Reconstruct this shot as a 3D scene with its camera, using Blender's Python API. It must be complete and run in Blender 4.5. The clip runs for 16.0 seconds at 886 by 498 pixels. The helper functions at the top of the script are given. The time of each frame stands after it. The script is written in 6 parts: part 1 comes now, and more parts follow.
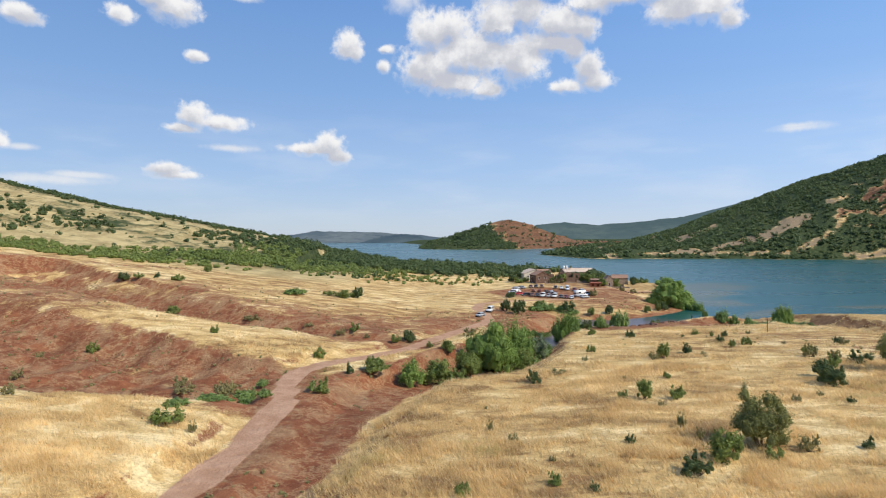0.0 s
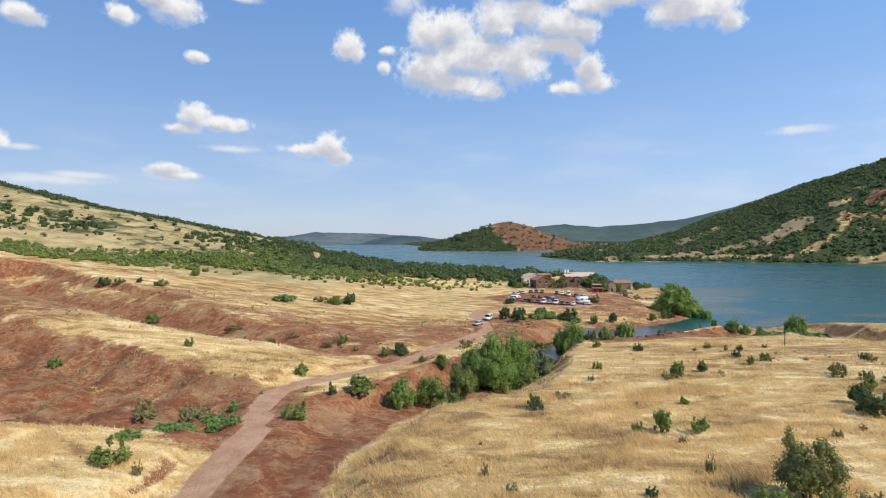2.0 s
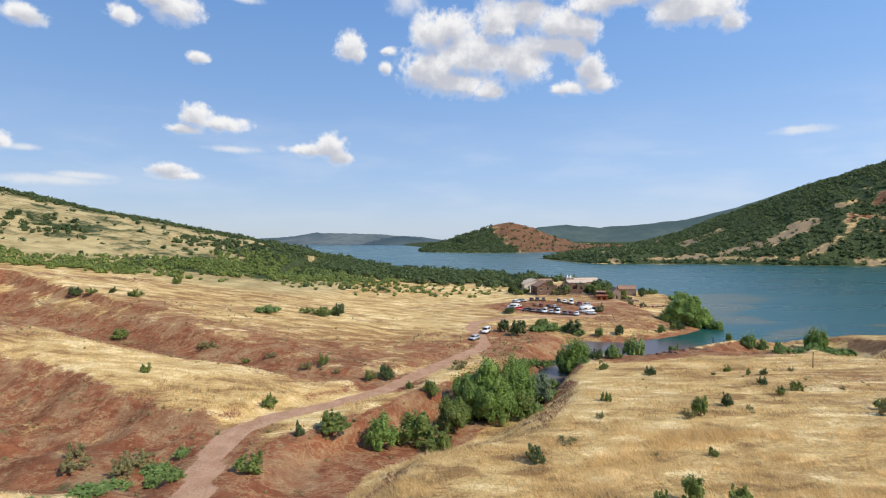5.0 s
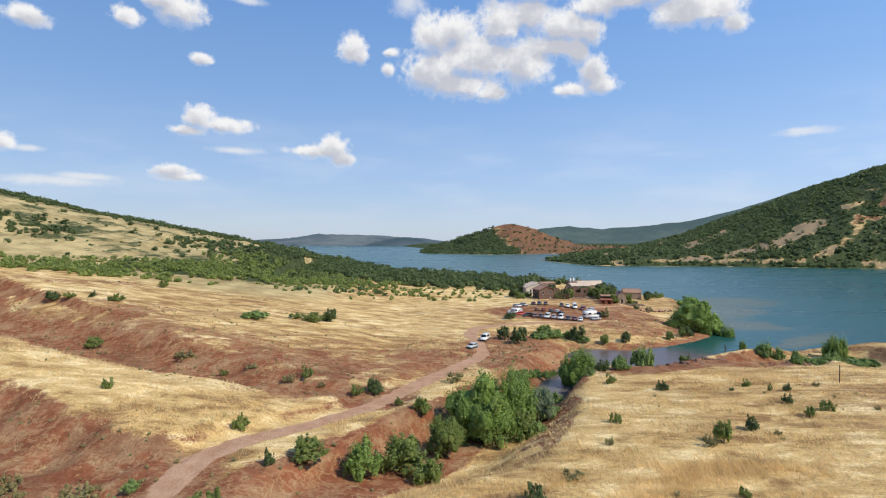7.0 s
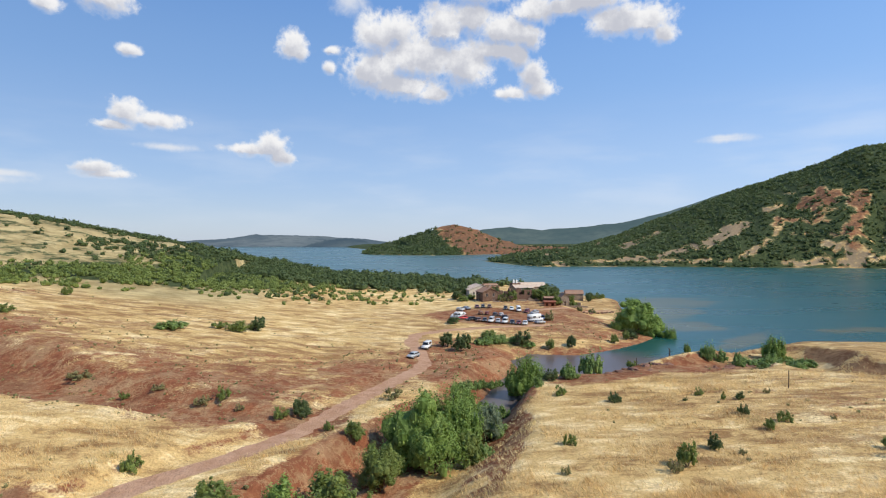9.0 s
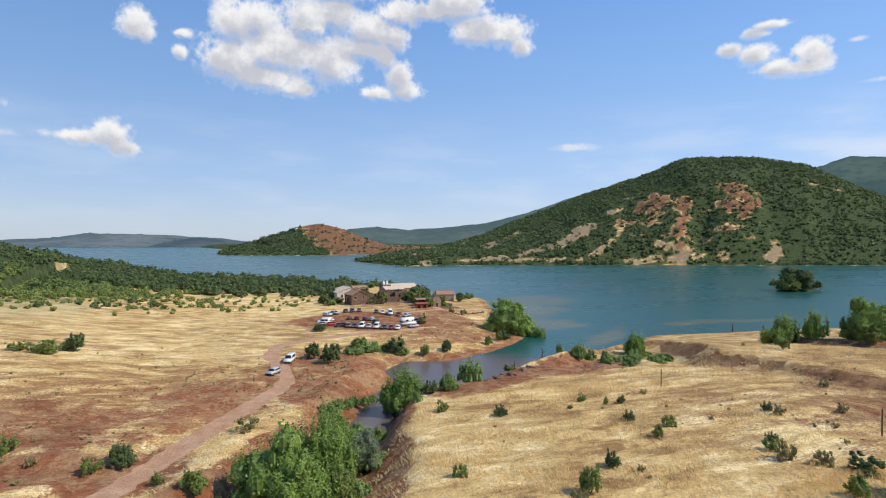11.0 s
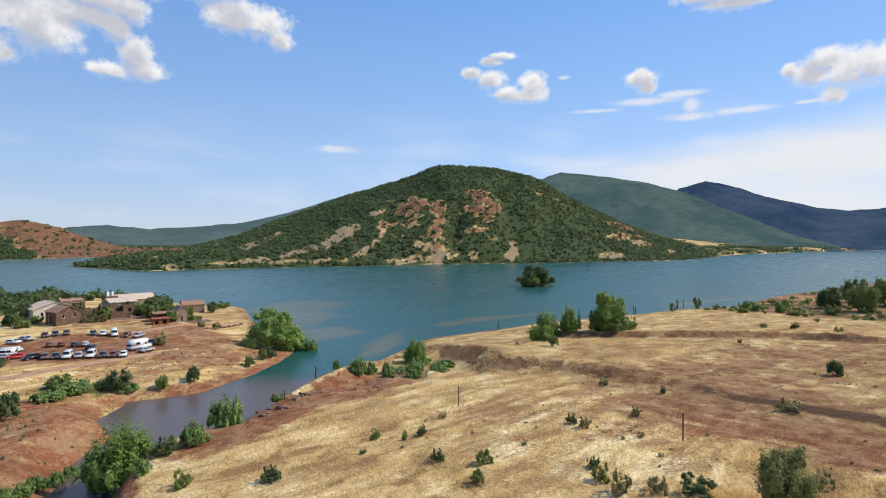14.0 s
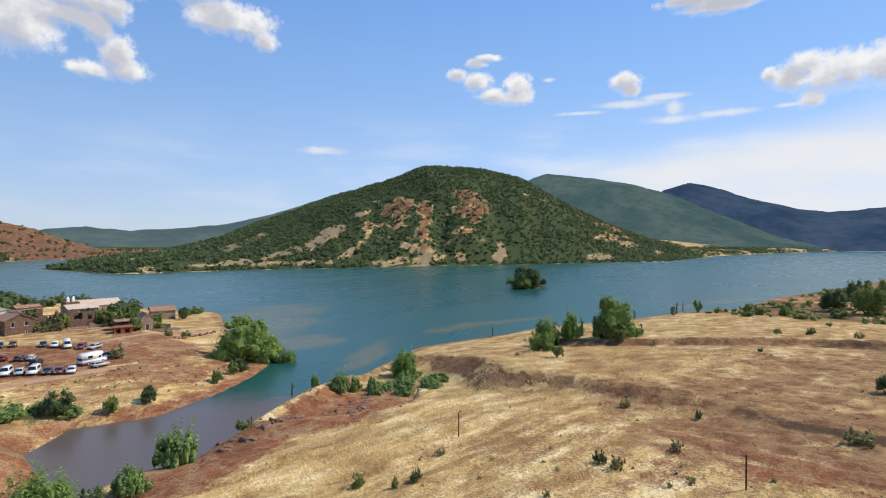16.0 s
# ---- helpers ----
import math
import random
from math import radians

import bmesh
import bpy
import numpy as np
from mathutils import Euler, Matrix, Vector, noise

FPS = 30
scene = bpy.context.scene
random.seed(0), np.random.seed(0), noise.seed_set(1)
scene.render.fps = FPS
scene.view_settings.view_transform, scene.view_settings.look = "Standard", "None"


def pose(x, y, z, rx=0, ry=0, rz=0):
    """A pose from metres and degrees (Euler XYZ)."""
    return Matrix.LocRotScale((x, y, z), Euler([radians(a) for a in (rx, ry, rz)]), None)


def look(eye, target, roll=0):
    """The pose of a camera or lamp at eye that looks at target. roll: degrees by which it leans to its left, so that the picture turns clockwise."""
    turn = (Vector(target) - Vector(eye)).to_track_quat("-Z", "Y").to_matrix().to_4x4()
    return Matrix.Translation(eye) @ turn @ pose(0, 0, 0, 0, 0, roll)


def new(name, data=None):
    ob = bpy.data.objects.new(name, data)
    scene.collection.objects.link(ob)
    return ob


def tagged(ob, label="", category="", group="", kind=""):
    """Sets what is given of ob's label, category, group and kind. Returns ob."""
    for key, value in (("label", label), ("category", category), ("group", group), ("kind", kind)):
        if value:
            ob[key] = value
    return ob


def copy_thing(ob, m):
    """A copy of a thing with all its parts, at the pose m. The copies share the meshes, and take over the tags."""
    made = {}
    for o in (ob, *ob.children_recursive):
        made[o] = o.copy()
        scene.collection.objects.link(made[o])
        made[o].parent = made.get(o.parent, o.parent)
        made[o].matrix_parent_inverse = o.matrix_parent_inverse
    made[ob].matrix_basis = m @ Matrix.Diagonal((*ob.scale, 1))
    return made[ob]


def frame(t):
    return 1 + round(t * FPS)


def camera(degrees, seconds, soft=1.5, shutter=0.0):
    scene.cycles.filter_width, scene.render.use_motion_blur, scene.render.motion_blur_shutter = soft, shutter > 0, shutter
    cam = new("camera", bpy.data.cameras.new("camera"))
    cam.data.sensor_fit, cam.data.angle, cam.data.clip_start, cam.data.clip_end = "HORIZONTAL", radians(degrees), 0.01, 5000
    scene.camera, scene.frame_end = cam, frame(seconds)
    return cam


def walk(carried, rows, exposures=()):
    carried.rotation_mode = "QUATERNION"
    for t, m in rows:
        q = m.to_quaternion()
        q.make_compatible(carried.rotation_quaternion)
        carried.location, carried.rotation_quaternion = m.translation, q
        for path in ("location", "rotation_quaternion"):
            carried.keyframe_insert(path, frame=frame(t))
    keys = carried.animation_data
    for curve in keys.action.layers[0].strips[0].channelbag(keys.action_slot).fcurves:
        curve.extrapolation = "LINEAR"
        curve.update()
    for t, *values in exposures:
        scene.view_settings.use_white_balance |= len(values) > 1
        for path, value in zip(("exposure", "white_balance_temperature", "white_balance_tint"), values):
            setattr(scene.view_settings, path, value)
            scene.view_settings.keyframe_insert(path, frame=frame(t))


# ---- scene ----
cam = camera(78.77, 16.0, soft=1.1)
PATH = [
    (0.0, pose(-0.00, 0.00, 30.34, 88.777, 0, 0.000) @ pose(0, 0, 0, 0, 0, -0.203)),
    (0.5, pose(0.31, 2.25, 30.55, 88.832, 0, 0.111) @ pose(0, 0, 0, 0, 0, -0.140)),
    (1.0, pose(0.60, 4.50, 30.77, 88.888, 0, 0.082) @ pose(0, 0, 0, 0, 0, -0.081)),
    (1.5, pose(0.88, 6.72, 31.01, 88.904, 0, 0.035) @ pose(0, 0, 0, 0, 0, -0.032)),
    (2.0, pose(1.20, 8.91, 31.31, 88.926, 0, -0.020) @ pose(0, 0, 0, 0, 0, -0.006)),
    (2.5, pose(1.58, 11.03, 31.69, 88.972, 0, 0.063) @ pose(0, 0, 0, 0, 0, -0.003)),
    (3.0, pose(1.95, 13.07, 32.15, 88.992, 0, 0.079) @ pose(0, 0, 0, 0, 0, -0.011)),
    (3.5, pose(2.31, 15.05, 32.61, 88.957, 0, 0.078) @ pose(0, 0, 0, 0, 0, -0.024)),
    (4.0, pose(2.66, 17.02, 33.04, 88.914, 0, 0.037) @ pose(0, 0, 0, 0, 0, -0.022)),
    (6.5, pose(4.70, 27.76, 33.69, 89.075, 0, 0.293) @ pose(0, 0, 0, 0, 0, 0.072)),
    (7.0, pose(5.10, 30.06, 33.76, 89.092, 0, 0.365) @ pose(0, 0, 0, 0, 0, 0.077)),
    (7.5, pose(5.48, 32.41, 33.84, 89.095, 0, 0.619) @ pose(0, 0, 0, 0, 0, 0.068)),
    (8.0, pose(5.79, 34.84, 33.92, 89.107, 0, 0.039) @ pose(0, 0, 0, 0, 0, 0.055)),
    (8.5, pose(6.01, 37.33, 33.99, 89.146, 0, -2.773) @ pose(0, 0, 0, 0, 0, 0.046)),
    (11.0, pose(7.22, 51.80, 34.11, 89.166, 0, -19.750) @ pose(0, 0, 0, 0, 0, 0.130)),
    (11.5, pose(8.05, 55.17, 34.01, 89.196, 0, -25.830) @ pose(0, 0, 0, 0, 0, 0.147)),
    (12.0, pose(9.06, 58.54, 33.93, 89.223, 0, -32.023) @ pose(0, 0, 0, 0, 0, 0.166)),
    (12.5, pose(10.31, 61.88, 33.88, 89.236, 0, -37.035) @ pose(0, 0, 0, 0, 0, 0.175)),
    (13.0, pose(11.82, 65.17, 33.87, 89.257, 0, -41.619) @ pose(0, 0, 0, 0, 0, 0.171)),
    (13.5, pose(13.54, 68.39, 33.88, 89.300, 0, -44.130) @ pose(0, 0, 0, 0, 0, 0.169)),
    (14.0, pose(15.49, 71.52, 33.85, 89.326, 0, -44.623) @ pose(0, 0, 0, 0, 0, 0.162)),
    (14.5, pose(17.65, 74.52, 33.79, 89.351, 0, -45.004) @ pose(0, 0, 0, 0, 0, 0.144)),
    (15.0, pose(19.96, 77.46, 33.71, 89.423, 0, -45.361) @ pose(0, 0, 0, 0, 0, 0.127)),
    (15.5, pose(22.39, 80.34, 33.60, 89.468, 0, -45.723) @ pose(0, 0, 0, 0, 0, 0.111)),
    (16.0, pose(24.88, 83.16, 33.49, 89.489, 0, -46.100) @ pose(0, 0, 0, 0, 0, 0.083)),
]
walk(cam, PATH)

# ---------------------------------------------------------------- light
SUN_TO = Vector((0.78, -0.52, 0.95)).normalized()
sun = new("sun", bpy.data.lights.new("sun", "SUN"))
sun.data.energy, sun.data.angle, sun.data.color = 4.25, radians(0.53), (1.0, 0.925, 0.765)
sun.matrix_world = look((0, 0, 400), Vector((0, 0, 400)) - SUN_TO)

world = bpy.data.worlds.new("sky")
scene.world = world
world.use_nodes = True


class Nodes:
    """Short hand for building a node tree."""

    def __init__(self, tree):
        self.tree = tree
        tree.nodes.clear()

    def add(self, kind, *links, **settings):
        n = self.tree.nodes.new(kind)
        for key, value in settings.items():
            setattr(n, key, value)
        for i, v in enumerate(links):
            if v is not None:
                self.put(n.inputs[i], v)
        return n

    def put(self, socket, v):
        if isinstance(v, bpy.types.NodeSocket):
            self.tree.links.new(v, socket)
        elif isinstance(v, bpy.types.Node):
            self.tree.links.new(v.outputs[0], socket)
        else:
            socket.default_value = v

    def math(self, op, *v, clamp=False):
        return self.add("ShaderNodeMath", *v, operation=op, use_clamp=clamp).outputs[0]

    def vec(self, op, *v):
        n = self.add("ShaderNodeVectorMath", *v, operation=op)
        return n.outputs[1] if op in ("LENGTH", "DOT_PRODUCT") else n.outputs[0]

    def mix(self, fac, a, b, blend="MIX"):
        n = self.tree.nodes.new("ShaderNodeMix")
        n.data_type, n.blend_type = "RGBA", blend
        self.put(n.inputs[0], fac), self.put(n.inputs[6], a), self.put(n.inputs[7], b)
        return n.outputs[2]

    def ramp(self, v, a, b, c=0.0, d=1.0):
        n = self.add("ShaderNodeMapRange", v, a, b, c, d, interpolation_type="SMOOTHSTEP")
        return n.outputs[0]

    def noise(self, where, size, detail=4.0, rough=0.55, warp=0.0):
        n = self.add("ShaderNodeTexNoise", where)
        n.inputs["Scale"].default_value, n.inputs["Detail"].default_value = 1.0 / size, detail
        n.inputs["Roughness"].default_value, n.inputs["Distortion"].default_value = rough, warp
        return n.outputs[0]


N = Nodes(world.node_tree)
sky = N.add("ShaderNodeTexSky", sky_type="NISHITA", sun_disc=False, sun_elevation=math.asin(SUN_TO.z),
            sun_rotation=math.atan2(SUN_TO.x, SUN_TO.y), altitude=200, air_density=1.0, dust_density=0.35, ozone_density=2.2)
ray_dir = N.add("ShaderNodeTexCoord").outputs["Generated"]
split = N.add("ShaderNodeSeparateXYZ", ray_dir)
azimuth = N.math("DEGREES", N.math("ARCTAN2", split.outputs[0], split.outputs[1]))
elevation = N.math("DEGREES", N.math("ARCSINE", split.outputs[2]))
place = N.add("ShaderNodeCombineXYZ", azimuth, elevation, 0.0).outputs[0]
wisp = N.noise(place, 4.2, 8.0, 0.6)
puff = N.noise(place, 1.7, 9.0, 0.62, 0.25)
billow = N.math("ABSOLUTE", N.math("SUBTRACT", N.noise(place, 1.25, 6.0, 0.5), 0.5))

# cumulus, heap by heap, and thin torn cloud: azimuth, elevation, half width, half height, all in degrees
CLOUD_HEAP = [(-0.9, 20.7, 2.5, 2.17), (1.0, 21.2, 2.38, 1.75), (5.9, 21.7, 2.83, 2.34), (8.5, 22.4, 2.44, 1.7), (12.3, 21.1, 2.84, 1.81), (14.6, 20.6, 1.56, 1.51),
      (3.0, 18.7, 5.63, 2.55), (8.3, 18.1, 3.03, 2.75), (-1.2, 17.4, 3.7, 2.37), (1.8, 16.0, 4.46, 1.43), (4.7, 15.1, 1.9, 0.88), (11.4, 19.3, 2.86, 1.13),
      (13.5, 18.8, 1.35, 1.35), (15.1, 16.8, 1.44, 1.58), (15.8, 15.5, 1.98, 0.96), (12.9, 15.1, 2.26, 0.76)]
CLOUD_TOP = [(15.1, 22.7, 2.87, 1.26), (18.3, 22.8, 2.68, 0.96), (23.0, 21.1, 2.91, 1.52), (26.0, 21.0, 2.87, 1.48), (27.9, 19.6, 1.21, 1.11), (20.9, 23.4, 3.62, 1.39),
      (10.0, 24.8, 4.6, 1.44), (4.1, 26.7, 3.54, 1.88)]
CLOUD_SMALL = [(-9.8, 19.4, 1.39, 1.36), (-9.6, 18.6, 1.86, 0.84), (-5.9, 19.0, 0.94, 0.47), (-6.1, 17.4, 0.77, 0.7), (-38.1, 18.2, 1.71, 0.84), (-30.6, 19.6, 1.33, 0.91),
      (-26.1, 20.9, 2.42, 1.39), (-27.8, 21.4, 1.88, 0.82), (-24.3, 16.9, 1.09, 0.55), (-24.6, 11.7, 1.59, 1.25), (-22.0, 11.1, 2.69, 0.85), (-25.7, 10.4, 1.76, 0.52)]
CLOUD_LOW = [(-11.9, 9.5, 1.72, 1.36), (-13.5, 9.0, 2.95, 0.68), (-11.0, 8.4, 1.39, 0.75), (-39.4, 8.1, 0.87, 0.82), (-27.0, 6.5, 1.72, 0.69), (-26.2, 6.0, 2.23, 0.43)]
CLOUD_EAST = [(51.0, 18.9, 1.53, 0.42), (49.8, 18.4, 1.18, 0.48), (47.5, 17.3, 1.07, 0.6), (49.8, 16.6, 1.54, 0.98), (51.3, 15.3, 1.88, 0.77), (53.9, 16.2, 1.51, 1.41),
      (53.6, 15.1, 1.98, 0.88), (64.6, 15.9, 1.47, 0.88), (65.2, 15.0, 0.84, 0.73)]
CLOUD_FAR_EAST = [(79.7, 15.5, 1.66, 1.08), (78.9, 14.5, 1.85, 1.1), (81.3, 14.4, 1.97, 1.51), (83.1, 14.6, 1.81, 1.47), (80.5, 12.6, 1.01, 1.0), (77.2, 15.0, 0.76, 0.66),
      (85.2, 14.6, 2.04, 1.68), (73.2, 21.5, 3.87, 0.81), (70.4, 22.2, 2.88, 0.54)]
THIN = [(-4.1, 23.6, 2.13, 1.69), (-2.5, 21.2, 1.31, 2.06), (-21.3, 8.8, 3.13, 0.44), (-14.7, 9.1, 2.81, 0.39), (-37.8, 7.7, 1.58, 0.38), (-36.3, 5.1, 4.71, 0.58),
      (-33.9, 5.6, 2.91, 0.39), (33.2, 9.7, 2.49, 0.38), (-20.1, 22.5, 2.11, 0.47)]
THIN_EAST = [(65.0, 13.8, 3.92, 0.48), (68.1, 14.2, 3.0, 0.36), (60.2, 13.2, 3.31, 0.27), (69.3, 12.0, 3.42, 0.52), (73.8, 12.2, 3.84, 0.4), (69.3, 13.1, 1.08, 0.82),
      (78.5, 12.3, 1.47, 0.23), (33.2, 9.5, 2.89, 0.46), (57.1, 16.6, 0.8, 0.27)]


def lobed(rows, shift, soft):
    """How deep within a heap of rounded lobes a direction lies: 1 at a lobe's middle, 0 at its rim."""
    deep = None
    for az, el, w, h in rows:
        off = N.vec("MULTIPLY", N.vec("SUBTRACT", place, (az - shift[0] * w, el - shift[1] * h, 0)), (1 / w, 1 / h, 0))
        lump = N.math("SUBTRACT", 1.0, N.vec("LENGTH", off))
        deep = lump if deep is None else N.math("SMOOTH_MAX", deep, lump, soft)
    return deep


ALL_CLOUD = CLOUD_HEAP + CLOUD_TOP + CLOUD_SMALL + CLOUD_LOW + CLOUD_EAST + CLOUD_FAR_EAST
heap, under = lobed(ALL_CLOUD, (0.0, 0.0), 0.36), lobed(ALL_CLOUD, (0.2, 0.7), 0.36)
rough_edge = N.math("ADD", N.math("MULTIPLY", N.math("SUBTRACT", puff, 0.5), 1.25), N.math("MULTIPLY", N.math("SUBTRACT", wisp, 0.5), 0.9))
rough_edge = N.math("SUBTRACT", rough_edge, N.math("MULTIPLY", N.math("SUBTRACT", billow, 0.1), 0.9))
rough_edge = N.math("ADD", rough_edge, N.math("MULTIPLY", N.math("SUBTRACT", N.noise(place, 0.7, 5.0, 0.55, 0.4), 0.5), 0.7))
body = N.math("ADD", N.math("ADD", heap, 0.17), rough_edge)
# lit tops stand sharp, shaded bases fray
fray = N.ramp(N.math("SUBTRACT", under, heap), -0.1, 0.5, 0.68, 1.15)
cover = N.add("ShaderNodeMapRange", body, -0.02, fray, 0.0, 0.98, interpolation_type="SMOOTHSTEP").outputs[0]
thick = N.ramp(body, 0.0, 0.75)
side = N.noise(N.vec("ADD", place, (0.3, 0.4, 0.0)), 1.7, 9.0, 0.62, 0.25)
relief = N.math("MULTIPLY", N.math("SUBTRACT", side, puff), 2.2)
# thin high veils low over the horizon
streak = N.noise(N.vec("MULTIPLY", place, (0.25, 1.0, 0.0)), 3.0, 5.0, 0.5)
veil = N.math("MULTIPLY", N.math("MULTIPLY", N.ramp(elevation, 0.0, 4.0), N.ramp(elevation, 15.0, 7.0)), N.ramp(streak, 0.42, 0.7))
veil = N.math("MULTIPLY", veil, N.ramp(azimuth, 20.0, 80.0, 0.25, 0.85))
shade = N.ramp(N.math("ADD", N.math("MULTIPLY", N.math("SUBTRACT", under, heap), 0.9), relief), -0.22, 0.5)
shade = N.math("MAXIMUM", shade, N.math("MULTIPLY", N.ramp(N.math("ADD", wisp, N.math("MULTIPLY", under, 0.25)), 0.42, 0.72), 0.9))
shade = N.math("MAXIMUM", shade, N.math("MULTIPLY", N.ramp(elevation, 20.0, 21.5), N.ramp(azimuth, 64.0, 68.0)))
cloud_colour = N.mix(N.math("MULTIPLY", shade, thick), (8.8, 8.75, 8.75, 1), (5.0, 5.15, 5.8, 1))
blue = N.mix(1.0, sky, (1.22, 1.34, 1.56, 1), "MULTIPLY")
air = N.mix(N.ramp(elevation, 0.0, 8.0), (4.7, 5.5, 6.9, 1), (3.5, 5.0, 7.5, 1))
air = N.mix(N.ramp(elevation, 6.0, 17.0), air, (2.3, 4.1, 7.3, 1))
air = N.mix(N.ramp(elevation, 14.0, 28.0), air, (1.45, 3.2, 6.9, 1))
air = N.mix(1.0, air, N.ramp(azimuth, -45.0, 75.0, 0.89, 1.24), "MULTIPLY")
base_sky = N.mix(0.8, blue, air)
tinted = N.mix(N.math("MULTIPLY", veil, 0.7), base_sky, (8.0, 8.3, 8.8, 1))
# torn thin cloud, and a low white bank in the east
thin = N.math("ADD", lobed(THIN + THIN_EAST, (0.0, 0.0), 0.2), N.math("MULTIPLY", N.math("SUBTRACT", puff, 0.5), 1.3))
thin = N.ramp(N.math("ADD", thin, N.math("MULTIPLY", N.math("SUBTRACT", streak, 0.5), 0.9)), -0.1, 0.9, 0.0, 0.72)
bank = N.math("MULTIPLY", N.math("MULTIPLY", N.ramp(N.math("SUBTRACT", elevation, N.math("MULTIPLY", N.math("SUBTRACT", azimuth, 60.0), 0.1)), 9.8, 6.5), N.ramp(azimuth, 48.0, 72.0)), N.ramp(streak, 0.3, 0.6, 0.6, 0.85))
tinted = N.mix(N.math("MAXIMUM", thin, bank), tinted, (8.0, 8.05, 8.2, 1))
final = N.mix(cover, tinted, cloud_colour)
background = N.add("ShaderNodeBackground", final, 0.105)
N.add("ShaderNodeOutputWorld", background)

# ---------------------------------------------------------------- lie of the land
def smooth(a, b, v):
    t = np.clip((v - a) / (b - a), 0.0, 1.0)
    return t * t * (3 - 2 * t)


def lattice(ix, iy, seed):
    h = (ix.astype(np.int64) * 374761393 + iy.astype(np.int64) * 668265263 + seed * 144665) & 0x7FFFFFFF
    h = ((h ^ (h >> 13)) * 1274126177) & 0x7FFFFFFF
    return ((h ^ (h >> 16)) & 0xFFFF) / 65535.0


def vnoise(x, y, seed):
    ix, iy = np.floor(x), np.floor(y)
    fx, fy = x - ix, y - iy
    fx, fy = fx * fx * (3 - 2 * fx), fy * fy * (3 - 2 * fy)
    a, b = lattice(ix, iy, seed), lattice(ix + 1, iy, seed)
    c, d = lattice(ix, iy + 1, seed), lattice(ix + 1, iy + 1, seed)
    return (a + (b - a) * fx) * (1 - fy) + (c + (d - c) * fx) * fy


def fbm(x, y, size, octaves=4, seed=0):
    """Layered noise about 0, in -0.5 to 0.5, whose largest lumps are size metres across."""
    total, amp, norm = 0.0, 1.0, 0.0
    for k in range(octaves):
        s = 2.03 ** k / size
        total = total + amp * (vnoise(x * s + 17.3 * k, y * s - 9.1 * k, seed + k) - 0.5)
        norm += amp
        amp *= 0.5
    return total / norm


def along(x, y, line):
    """For a line of (x, y, value, ...): the distance to it and the values at the nearest place."""
    best = np.full(np.shape(x), 1e9)
    vals = [np.zeros(np.shape(x)) for _ in line[0][2:]]
    for a, b in zip(line[:-1], line[1:]):
        ax, ay, bx, by = a[0], a[1], b[0], b[1]
        t = np.clip(((x - ax) * (bx - ax) + (y - ay) * (by - ay)) / ((bx - ax) ** 2 + (by - ay) ** 2), 0, 1)
        d = np.hypot(x - ax - t * (bx - ax), y - ay - t * (by - ay))
        near = d < best
        best = np.where(near, d, best)
        vals = [np.where(near, p + t * (q - p), v) for v, p, q in zip(vals, a[2:], b[2:])]
    return best, vals


def inside(x, y, ring):
    """Signed distance to a closed outline, positive within."""
    best, odd = np.full(np.shape(x), 1e9), np.zeros(np.shape(x), bool)
    for (ax, ay), (bx, by) in zip(ring, ring[1:] + ring[:1]):
        t = np.clip(((x - ax) * (bx - ax) + (y - ay) * (by - ay)) / ((bx - ax) ** 2 + (by - ay) ** 2), 0, 1)
        best = np.minimum(best, np.hypot(x - ax - t * (bx - ax), y - ay - t * (by - ay)))
        if ay != by:
            odd ^= ((ay > y) != (by > y)) & (x < (bx - ax) * (y - ay) / (by - ay) + ax)
    return np.where(odd, best, -best)


# shores: the near land with its creek and peninsula, and the land over the water
NEAR_SHORE = [(-3000, 900), (-700, 760), (-330, 650), (-160, 600), (-80, 555), (0, 478), (55, 452), (118, 388), (136, 338),
              (122, 300), (108, 258), (98, 220), (88, 211), (77, 203), (62, 196), (48, 199), (40, 190), (40, 176), (46, 166),
              (54, 164), (62, 169), (72, 177), (88, 187), (106, 191), (122, 199), (146, 210), (184, 205), (206, 205), (262, 188),
              (302, 182), (330, 166), (420, 167), (480, 157), (640, 137), (1000, 100), (5200, -600), (5200, -5000), (-5200, -5000)]
FAR_SHORE = [(-5200, 3420), (-600, 3420), (-300, 3400), (-90, 2300), (-70, 1500), (-45, 1400), (55, 1350), (133, 1322), (250, 1410),
             (370, 1460), (500, 1520), (470, 1400), (330, 1190), (225, 1040), (165, 960), (187, 805), (214, 752), (280, 744), (360, 735),
             (455, 706), (590, 676), (726, 614), (900, 565), (1096, 500), (1300, 528), (1722, 600), (2616, 590), (5200, 420), (5200, 5200),
             (-5200, 5200)]
ROAD = [(-26, 20, 7.6), (-24.3, 47, 7.0), (-22.8, 60, 6.6), (-23.6, 78, 6.1), (-26.2, 90, 6.0), (-26, 98.5, 6.0), (-22.5, 105, 5.9), (-15.5, 112, 5.5),
        (-8, 122.5, 5.0), (-1, 138.5, 4.5), (7.5, 156, 4.1), (12.5, 165, 4.0), (15, 173, 4.0), (14, 186, 4.0), (12.5, 200, 4.1), (15, 212, 4.2), (26, 219, 4.3), (44, 225, 4.2), (62, 228, 4.0)]
GULLY = [(-17.5, 30, 6.4, 1.0), (-16, 50, 5.8, 1.5), (-13, 74, 5.0, 3), (-9.5, 92, 3.4, 4.5), (3, 108, 0.9, 5.5), (15, 126, 0.4, 4.5), (23, 138, 0.3, 2.5), (29, 150, -0.8, 2.0), (35, 160, -1.0, 2.5), (42, 168, -1.2, 5)]
